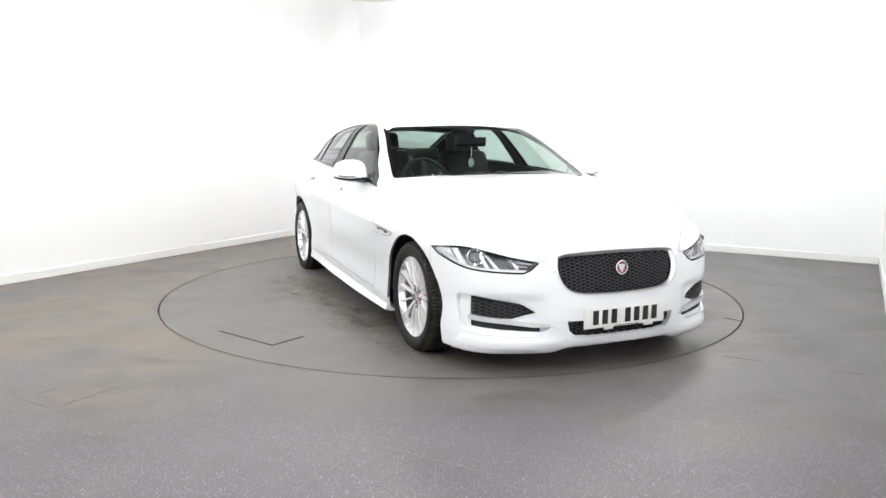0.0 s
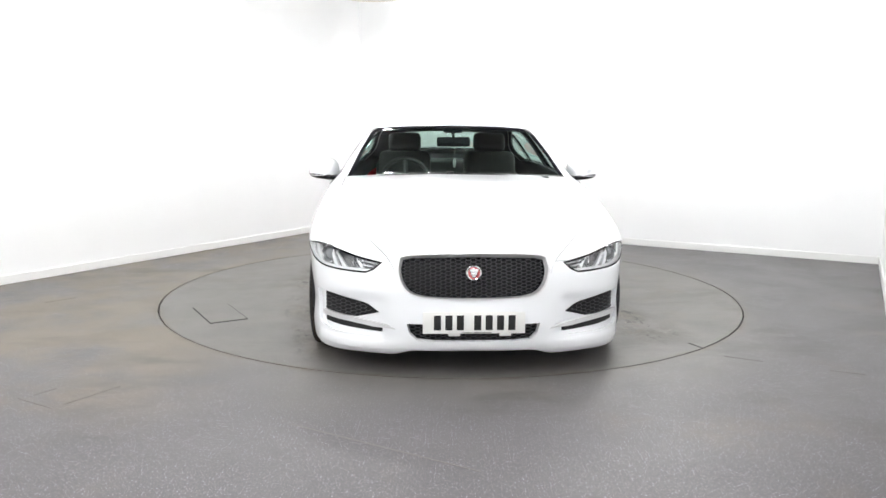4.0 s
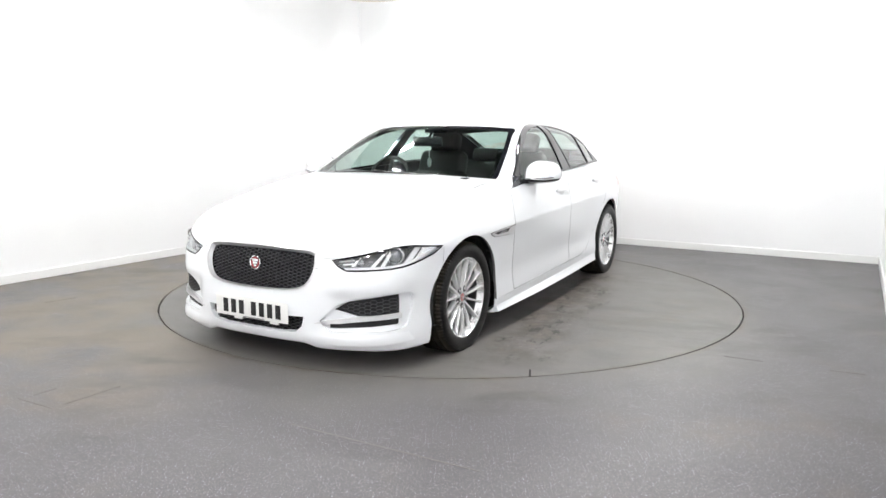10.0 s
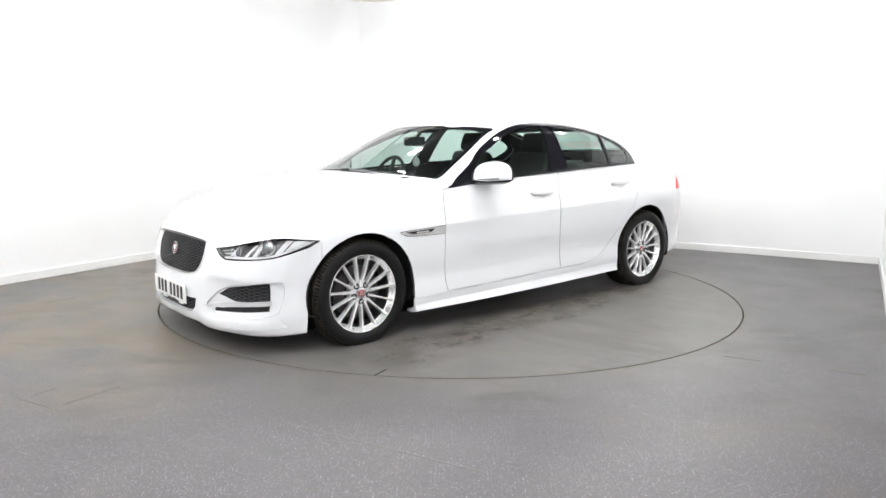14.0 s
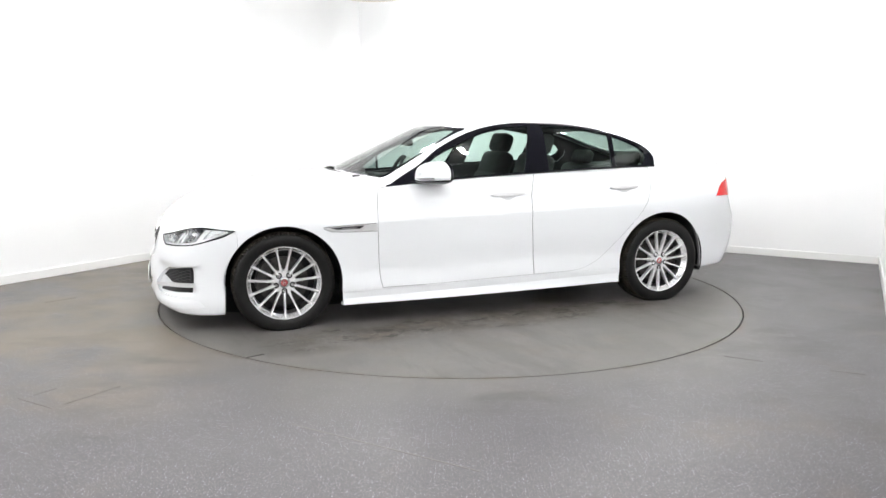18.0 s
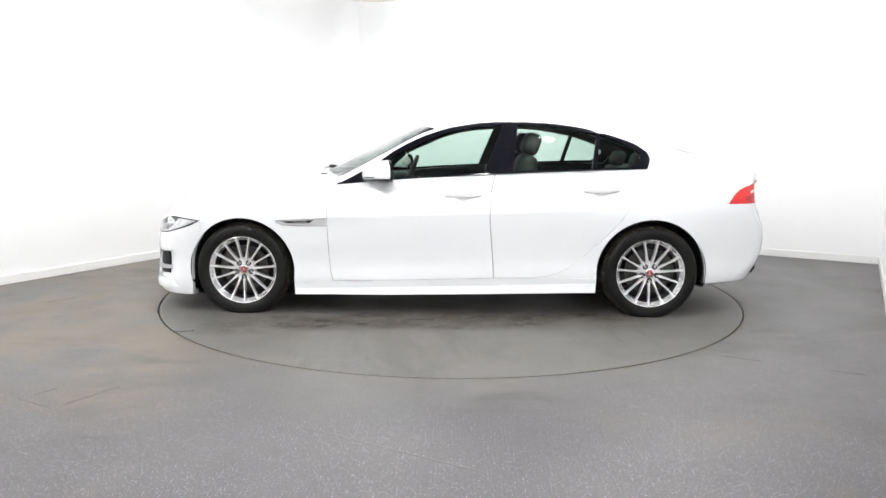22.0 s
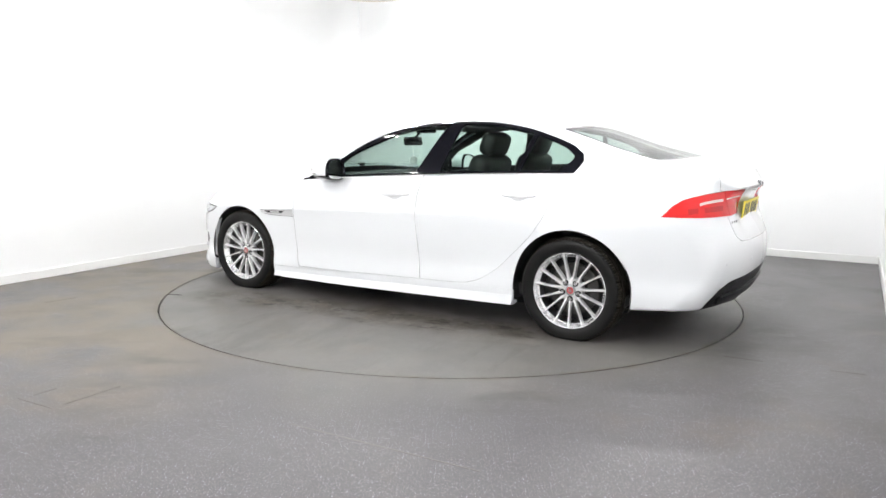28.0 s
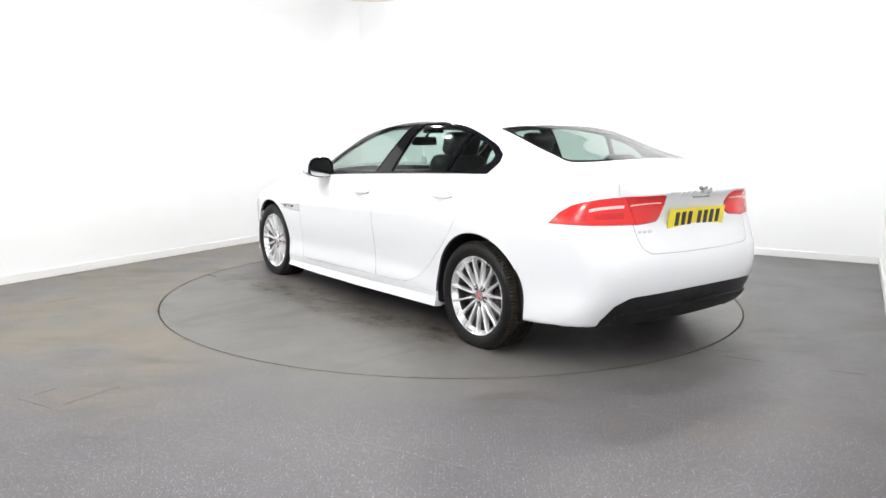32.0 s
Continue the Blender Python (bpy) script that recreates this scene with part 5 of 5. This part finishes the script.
def side_details():
    for side in (1, -1):
        put = (lambda d: d) if side == 1 else (lambda d: mirrored(*d))
        one = (lambda bm: bm) if side == 1 else (lambda bm: both(bm)[1])
        wing = MADE["front_wing", side]
        top = [(1.172, 0.657), (1.10, 0.662), (1.0, 0.667), (0.822, 0.676)]
        low = [(1.165, 0.651), (1.115, 0.632), (1.0, 0.627), (0.822, 0.628)]
        t, l = lines_between("side", top, low, 14)
        mesh_part("vent_joint", *put(patch("side", [(x, z + 0.003) for x, z in t], [(x, z - 0.003) for x, z in l], 2, 0.0012, 0.002)), BLACK_PLASTIC, wing)
        vent = mesh_part("wing_vent", *put(patch("side", t, l, 4, 0.004, 0.004)), VENT_SILVER, wing, "satin silver vent trim on the front wing")
        t, l = lines_between("side", [(1.130, 0.656), (0.905, 0.666)], [(1.080, 0.643), (0.935, 0.646)], 8)
        mesh_part("opening", *put(patch("side", t, l, 2, 0.0055, 0.004)), BLACK_PLASTIC, vent)
        t, l = lines_between("side", [(1.055, 0.655), (0.955, 0.658)], [(1.05, 0.646), (0.955, 0.648)], 6)
        mesh_part("vent_badge", *put(patch("side", t, l, 2, 0.0075, 0.004)), CHROME, vent)
        for name, x0, x1, z in (("front_door", 0.008, -0.243, 0.838), ("rear_door", -0.940, -1.180, 0.870)):
            door = MADE[name, side]
            top = [(x0, z + 0.002), (x0 - 0.02, z + 0.011), ((x0 + x1) / 2, z + 0.013), (x1 + 0.02, z + 0.012), (x1, z + 0.008)]
            low = [(x0, z - 0.003), (x0 - 0.03, z - 0.009), ((x0 + x1) / 2, z - 0.012), (x1 + 0.03, z - 0.006), (x1, z + 0.002)]
            t, l = lines_between("side", smooth_line(top, 0.03), smooth_line(low, 0.03), 14)
            # the handle itself is white; its grey stands for shade
            mesh_part("handle", *put(patch("side", t, l, 4, 0.013, 0.013)), HANDLE_SHADE, door, "light grey door handle")
            t, l = lines_between("side", [(x0 - 0.004, z + 0.005), (x1 + 0.004, z + 0.010)], [(x0 - 0.012, z - 0.005), (x1 + 0.012, z + 0.000)], 10)
            mesh_part("handle_insert", *put(patch("side", t, l, 2, 0.0155, 0.003)), VENT_SILVER, door, "silver strip on the door handle")
            xm = (x0 + x1) / 2
            ring = [(xm + 0.075 * math.cos(a), z - 0.004 + 0.030 * math.sin(a) ** 3) for a in np.linspace(math.pi, 2 * math.pi, 16)]
            t, l = [(p[0], z) for p in ring], ring
            # flat patch that paints the shade of the cup under the handle
            mesh_part("handle_cup_shade", *put(patch("side", t, l, 3, 0.0008, 0.002)), HANDLE_SHADE, door)
        # mirror: shell, lower shell, glass and foot
        front = MADE["front_door", side]
        def section(x, grow, n=36):
            """One upright outline of the mirror: a rounded box, higher above its middle than below."""
            out = []
            for a in np.linspace(0, 2 * math.pi, n, endpoint=False):
                cy, cz = (math.copysign(abs(k) ** 0.72, k) for k in (math.cos(a), math.sin(a)))
                z = (0.108 * (1 - 0.16 * cy) if cz > 0 else 0.044) * cz
                out.append((x - 0.10 * max(0, cy) ** 2 * 0.22, 0.957 + 0.112 * cy * grow, 0.968 + z * grow + 0.010 * cy))
            return out

        def loft(stations, cap_end=True):
            bm = bmesh.new()
            rings = [[bm.verts.new(q) for q in section(x, g)] for x, g in stations]
            for ra, rb in zip(rings, rings[1:]):
                for k in range(len(ra)):
                    bm.faces.new((ra[k], ra[k - 1], rb[k - 1], rb[k]))
            if cap_end:
                bm.faces.new(rings[-1])
            return bm
        base = loft([(0.386, 1.0)] + [(0.386 + 0.178 * math.sin(u), max(0.02, math.cos(u)) ** 0.62) for u in np.linspace(0.08, 1.565, 15)])
        cap = base.copy()
        for bm, sign in ((cap, 1), (base, -1)):
            bmesh.ops.bisect_plane(bm, geom=bm.verts[:] + bm.edges[:] + bm.faces[:], plane_co=(0.45, 0.955, 0.952), plane_no=(0.02, -0.06, -sign), clear_outer=True)
        for v in base.verts:
            v.co.z -= 0.003
        piece("door_mirror", one(cap), PAINT, front, "white door mirror cap", 50)
        piece("mirror_base", one(base), GLOSS_BLACK, front, "gloss black lower edge of the door mirror", 50)
        piece("mirror_bezel", one(loft([(0.3855, 0.995), (0.368, 0.985), (0.364, 0.955), (0.366, 0.90), (0.374, 0.885)], False)), GLOSS_BLACK, front, "gloss black back of the mirror housing", 40)
        piece("mirror_glass", one(loft([(0.376, 0.90), (0.3735, 0.89)])), CHROME, front, "silvered mirror glass")
        bm = bmesh.new()
        tube(bm, [(0.47, 0.93, 0.938), (0.53, 0.88, 0.940), (0.585, 0.835, 0.938), (0.63, 0.81, 0.935)], 0.017, 12)
        piece("mirror_foot", one(bm), GLOSS_BLACK, front)
        bm = bmesh.new()
        tube(bm, [(0.556, 0.895, 0.957), (0.560, 0.955, 0.961), (0.535, 1.025, 0.965), (0.47, 1.055, 0.967)], 0.005, 8)
        piece("indicator_strip", one(bm), BULB, front, "clear indicator strip on the mirror")
        # bright line under the windows
        low = [(x, z - 0.002) for x, z in smooth_line(BELT, 0.08)]
        mesh_part("belt_strip", *put(patch("side", [(x, z + 0.011) for x, z in low], low, 2, 0.005, 0.008)), GLOSS_BLACK, MADE["front_door", side], "gloss black strip under the windows")
        # pillar joints
        for a, b in (((-0.398, 1.325), (-0.268, 0.995)), ((-0.498, 1.326), (-0.452, 1.003)), ((-1.067, 1.262), (-1.016, 1.024))):
            t, l = lines_between("side", [(a[0] + 0.004, a[1]), (b[0] + 0.004, b[1])], [(a[0] - 0.004, a[1]), (b[0] - 0.004, b[1])], 12)
            mesh_part("pillar_seal", *put(patch("side", t, l, 1, 0.004, 0.006)), GLOSS_BLACK, CAR)


def skirt_blades():
    """The flared blade along the foot of each side skirt."""
    bm, rows = bmesh.new(), []
    for x in np.linspace(1.045, -1.035, 48):
        zt, zb, out = (np.interp(x, (-1.035, -0.2, 0.4, 1.045), v) for v in ((0.236, 0.214, 0.200, 0.186), (0.172, 0.158, 0.150, 0.146), (0.010, 0.022, 0.022, 0.014)))
        y = on_skin("side", np.array([x]), np.array([zt]))[0][1]
        rows.append([bm.verts.new(p) for p in ((x, y - 0.004, zt + 0.002), (x, y + 0.001, zt - 0.002), (x, y + 0.45 * out, zt - 0.6 * (zt - zb)), (x, y + out, zb + 0.005), (x, y + out - 0.002, zb), (x, y - 0.05, zb - 0.002))])
    for p, q in zip(rows, rows[1:]):
        for i in range(5):
            bm.faces.new((p[i], p[i + 1], q[i + 1], q[i]))
    for r in (rows[0], rows[-1]):
        bm.faces.new(r)
    pair("skirt_blade", bm, PAINT, (MADE["side_skirt", 1], MADE["side_skirt", -1]), "white flared blade along the side skirt")


skirt_blades()


def rear_details():
    boot = MADE["boot_lid"]
    x0 = on_skin("back", np.array([0.0]), np.array([0.80]))[0][0] - 0.010
    tilt = pose(x0, 0, 0.800, 0, -7, 0)
    plate = piece("rear_number_plate", rbox(bmesh.new(), (-0.002, -0.26, -0.056), (0.002, 0.26, 0.056), 0.0018, tilt), PLATE_YELLOW, boot, "yellow number plate with dark characters")
    y = -0.215
    for i in range(7):
        piece("character", rbox(bmesh.new(), (-0.0032, y + 0.005, -0.037), (-0.001, y + 0.041, 0.038), 0.001, tilt), PLATE_BLACK, boot)
        y += 0.058 + (0.030 if i == 3 else 0)
    bm = bmesh.new()
    rbox(bm, (-0.004, -0.15, -0.070), (0.006, 0.12, -0.057), 0.003, tilt)
    piece("plate_bracket", bm, BLACK_PLASTIC, boot)
    # emblem above the plate, maker's line and model badge, as plain shapes
    bm = bmesh.new()
    for y, z, w, h, lean in ((0.048, 0.990, 0.034, 0.020, -12), (0.020, 0.985, 0.050, 0.018, -18), (-0.014, 0.976, 0.046, 0.015, -26), (-0.044, 0.964, 0.034, 0.009, -30),
                             (0.056, 0.976, 0.009, 0.020, 24), (-0.022, 0.965, 0.009, 0.020, 34)):
        x = on_skin("back", np.array([abs(y)]), np.array([z - 0.024]))[0][0]
        rbox(bm, (-0.004, -w / 2, -h / 2), (0.004, w / 2, h / 2), 0.004, pose(x - 0.005, y, z - 0.024, lean, 6, 0))
    piece("emblem", bm, DARK_CHROME, boot, "silver emblem")
    for k in range(6):
        yy = 0.066 - 0.026 * k
        x = on_skin("back", np.array([abs(yy)]), np.array([0.918]))[0][0] - 0.002
        piece("letter_bar", rbox(bmesh.new(), (x - 0.002, yy - 0.009, 0.9115), (x + 0.002, yy + 0.009, 0.9245), 0.001), DARK_CHROME, boot)
    for k in range(3):
        yy = 0.480 - 0.034 * k
        x = on_skin("back", np.array([yy]), np.array([0.748]))[0][0]
        piece("model_badge", rbox(bmesh.new(), (x - 0.004, yy - 0.013, 0.740), (x + 0.002, yy + 0.013, 0.756), 0.002), VENT_SILVER, boot)
    for side in (1, -1):
        put = (lambda d: d) if side == 1 else (lambda d: mirrored(*d))
        lamp, inner = MADE["tail_light", side], MADE["boot_light", side]
        for parent, top in ((lamp, [(-0.99, 0.868), (-1.02, 0.876), (-1.08, 0.884), (-1.17, 0.889)]), (inner, [(-1.205, 0.890), (-1.28, 0.897), (-1.375, 0.899)])):
            top = smooth_line(top, 0.03)
            deep = 0.015 if parent is lamp else 0.008
            low = [(s, z - (deep if parent is lamp or s > -1.23 else 0.006)) for s, z in top]
            mesh_part("reversing_strip", *put(patch("back_corner", top, low, 2, 0.0045, 0.004)), PALE_RED, parent, "clear white strip in the tail light")
        top = smooth_line([(-0.92, 0.835), (-1.03, 0.845), (-1.17, 0.850)], 0.04)
        mesh_part("dark_band", *put(patch("back_corner", top, [(s, z - 0.030) for s, z in top], 2, 0.0042, 0.004)), DARK_RED, lamp, "darker red band")
    t, l = lines_between("back", [(-0.61, 0.318), (-0.4, 0.338), (0, 0.350), (0.4, 0.338), (0.61, 0.318)], [(-0.59, 0.275), (-0.30, 0.262), (-0.27, 0.285), (0, 0.29), (0.27, 0.285), (0.30, 0.262), (0.59, 0.275)], 40)
    mesh_part("diffuser_lip", *patch("back", t, l, 4, 0.016, 0.04), BLACK_PLASTIC, MADE["diffuser"], "matt black lower lip")
    for y in (0.62, 0.30, -0.30, -0.62):
        x = on_skin("back", np.array([abs(y)]), np.array([0.52]))[0][0]
        bm = bmesh.new()
        lathe(bm, [(0.0001, 0.0012), (0.011, 0.0012), (0.012, 0.0)], 20, pose(x, y, 0.52, 0, 0, 90 - (y * 40)))
        piece("parking_sensor", bm, PAINT, MADE["rear_bumper"])


def cabin():
    inside_parts = new("cabin")
    inside_parts.parent = CAR
    tagged(inside_parts, "black leather car interior")
    piece("cabin_floor", rbox(bmesh.new(), (-1.75, -0.80, 0.22), (1.05, 0.80, 0.30), 0.02), LINING, inside_parts)
    bm = bmesh.new()
    rbox(bm, (0.36, -0.72, 0.62), (0.74, 0.72, 0.885), 0.06)
    rbox(bm, (0.60, -0.70, 0.70), (0.92, 0.70, 0.925), 0.05)
    rbox(bm, (0.33, -0.52, 0.84), (0.62, -0.20, 0.940), 0.04)
    piece("dashboard", bm, LINING, inside_parts)
    piece("centre_console", rbox(bmesh.new(), (-0.55, -0.13, 0.28), (0.5, 0.13, 0.62), 0.04), LINING, inside_parts)
    for side in (1, -1):
        y = side * 0.37
        bm = bmesh.new()
        rbox(bm, (-0.42, y - 0.25, 0.36), (0.16, y + 0.25, 0.56), 0.06)
        piece("seat_cushion", bm, LEATHER, inside_parts)
        lean = pose(-0.36, y, 0.50, 0, -20, 0)
        bm = bmesh.new()
        rbox(bm, (-0.11, -0.25, 0.0), (0.05, 0.25, 0.48), 0.06, lean)
        rbox(bm, (-0.10, -0.225, 0.40), (0.045, 0.225, 0.655), 0.06, lean)
        piece("backrest", bm, LEATHER, inside_parts)
        bm = bmesh.new()
        rbox(bm, (-0.07, -0.14, 0.650), (0.05, 0.14, 0.815), 0.045, lean)
        head = piece("head_restraint", bm, LEATHER, inside_parts)
        bm = bmesh.new()
        for k in (-0.06, 0.06):
            tube(bm, [lean @ Vector((-0.02, k, 0.56)), lean @ Vector((-0.01, k, 0.66))], 0.006)
        piece("head_restraint_post", bm, CHROME, head)
        yr = side * 0.36
        piece("head_restraint", rbox(bmesh.new(), (-0.045, -0.14, 0.0), (0.045, 0.14, 0.125), 0.04, pose(-1.40, yr, 1.005, 0, -22, 0)), LEATHER, inside_parts)
    bm = bmesh.new()
    rbox(bm, (-1.30, -0.66, 0.36), (-0.78, 0.66, 0.58), 0.06)
    rbox(bm, (-0.10, -0.66, 0.0), (0.06, 0.66, 0.52), 0.06, pose(-1.24, 0, 0.52, 0, -22, 0))
    piece("rear_bench", bm, LEATHER, inside_parts)
    piece("parcel_shelf", rbox(bmesh.new(), (-1.90, -0.62, 0.985), (-1.42, 0.62, 1.010), 0.01), LINING, inside_parts)
    # steering wheel on the right
    at = pose(0.335, -0.36, 0.900, 0, -22, 0) @ pose(0, 0, 0, 0, 0, 90)
    bm = bmesh.new()
    ring = [at @ Vector((0.182 * math.cos(a), 0, 0.182 * math.sin(a))) for a in np.linspace(0, 2 * math.pi, 49)]
    tube(bm, ring, 0.015, 10)
    sw = piece("steering_wheel", bm, LEATHER, inside_parts)
    bm = bmesh.new()
    rbox(bm, (-0.07, -0.02, -0.06), (0.07, 0.03, 0.06), 0.03, at)
    for a in (0, 180, 270):
        rbox(bm, (0.05, -0.01, -0.016), (0.175, 0.01, 0.016), 0.006, at @ Matrix.Rotation(radians(a), 4, "Y"))
    piece("boss", bm, LINING, sw)
    # mirror and sensor housing at the top of the windscreen
    bm = bmesh.new()
    rbox(bm, (-0.012, -0.125, -0.036), (0.016, 0.125, 0.036), 0.014, pose(0.345, 0.0, 1.198, 0, 8, 0))
    tube(bm, [(0.34, 0.0, 1.215), (0.285, 0.0, 1.262)], 0.011)
    rbox(bm, (0.16, -0.07, 1.262), (0.275, 0.07, 1.290), 0.012, pose(0, 0, 0))
    piece("rear_view_mirror", bm, GLOSS_BLACK, inside_parts, "black interior rear-view mirror")
    # wipers resting at the foot of the windscreen
    for pts in ([(0.885, 0.60, 0.958), (0.950, 0.25, 0.983), (0.962, -0.02, 0.990)], [(0.940, -0.05, 0.992), (0.935, -0.30, 0.984), (0.87, -0.60, 0.962)]):
        bm = bmesh.new()
        tube(bm, smooth_line(pts, 0.05), 0.007, 6)
        rbox(bm, (pts[0][0] - 0.03, pts[0][1] - 0.03, pts[0][2] - 0.012), (pts[0][0] + 0.025, pts[0][1] + 0.02, pts[0][2] + 0.014), 0.008)
        piece("wiper", bm, BLACK_PLASTIC, CAR, "black windscreen wiper at rest")
    piece("scuttle", rbox(bmesh.new(), (0.74, -0.70, 0.88), (0.93, 0.70, 0.935), 0.02), BLACK_PLASTIC, CAR)


front_details()
headlight_details()
side_details()
rear_details()
cabin()


# ---- small things ----
def air_freshener():
    """A pale disc on a cord under the car's mirror; it rides with the car."""
    th = tagged(new("air_freshener"), "round pale air freshener hanging from the car mirror", "air freshener")
    bm = bmesh.new()
    lathe(bm, [(0.0001, 0.006), (0.024, 0.006), (0.028, 0.0), (0.024, -0.006), (0.0001, -0.006)], 28)
    piece("disc", bm, PLATE_WHITE, th)
    bm = bmesh.new()
    lathe(bm, [(0.026, 0.007), (0.034, 0.004), (0.036, 0.0), (0.034, -0.004), (0.026, -0.007)], 28)
    piece("ring", bm, SATIN, th)
    piece("cord", tube(bmesh.new(), [(0, 0, 0.034), (0.004, 0, 0.08), (0.01, 0, 0.135)], 0.002, 6), PLATE_WHITE, th)
    return th


FRESHENER = air_freshener()

# ---- what moves ----
def motions():
    """The turntable turns steadily and carries the car with it."""
    turn = [(0, 294.27), (2, 283.69), (4, 273.18), (6, 262.66), (8, 252.10), (10, 241.60), (12, 231.09), (14, 220.64), (16, 210.22), (18, 199.88), (20, 189.58),
            (22, 179.33), (24, 169.12), (26, 158.84), (28, 148.44), (30, 138.03), (32, 127.67)]
    walk(TABLE, [(t, pose(0, 0, 0, 0, 0, a - 262.66)) for t, a in turn])
    ride = [(t, pose(0, 0, 0, 0, 0, a) @ pose(0.021, -0.002, 0)) for t, a in turn]
    walk(CAR, ride)
    walk(FRESHENER, [(t, m @ pose(0.335, 0.010, 1.042, 0, 0, 8)) for t, m in ride])


motions()
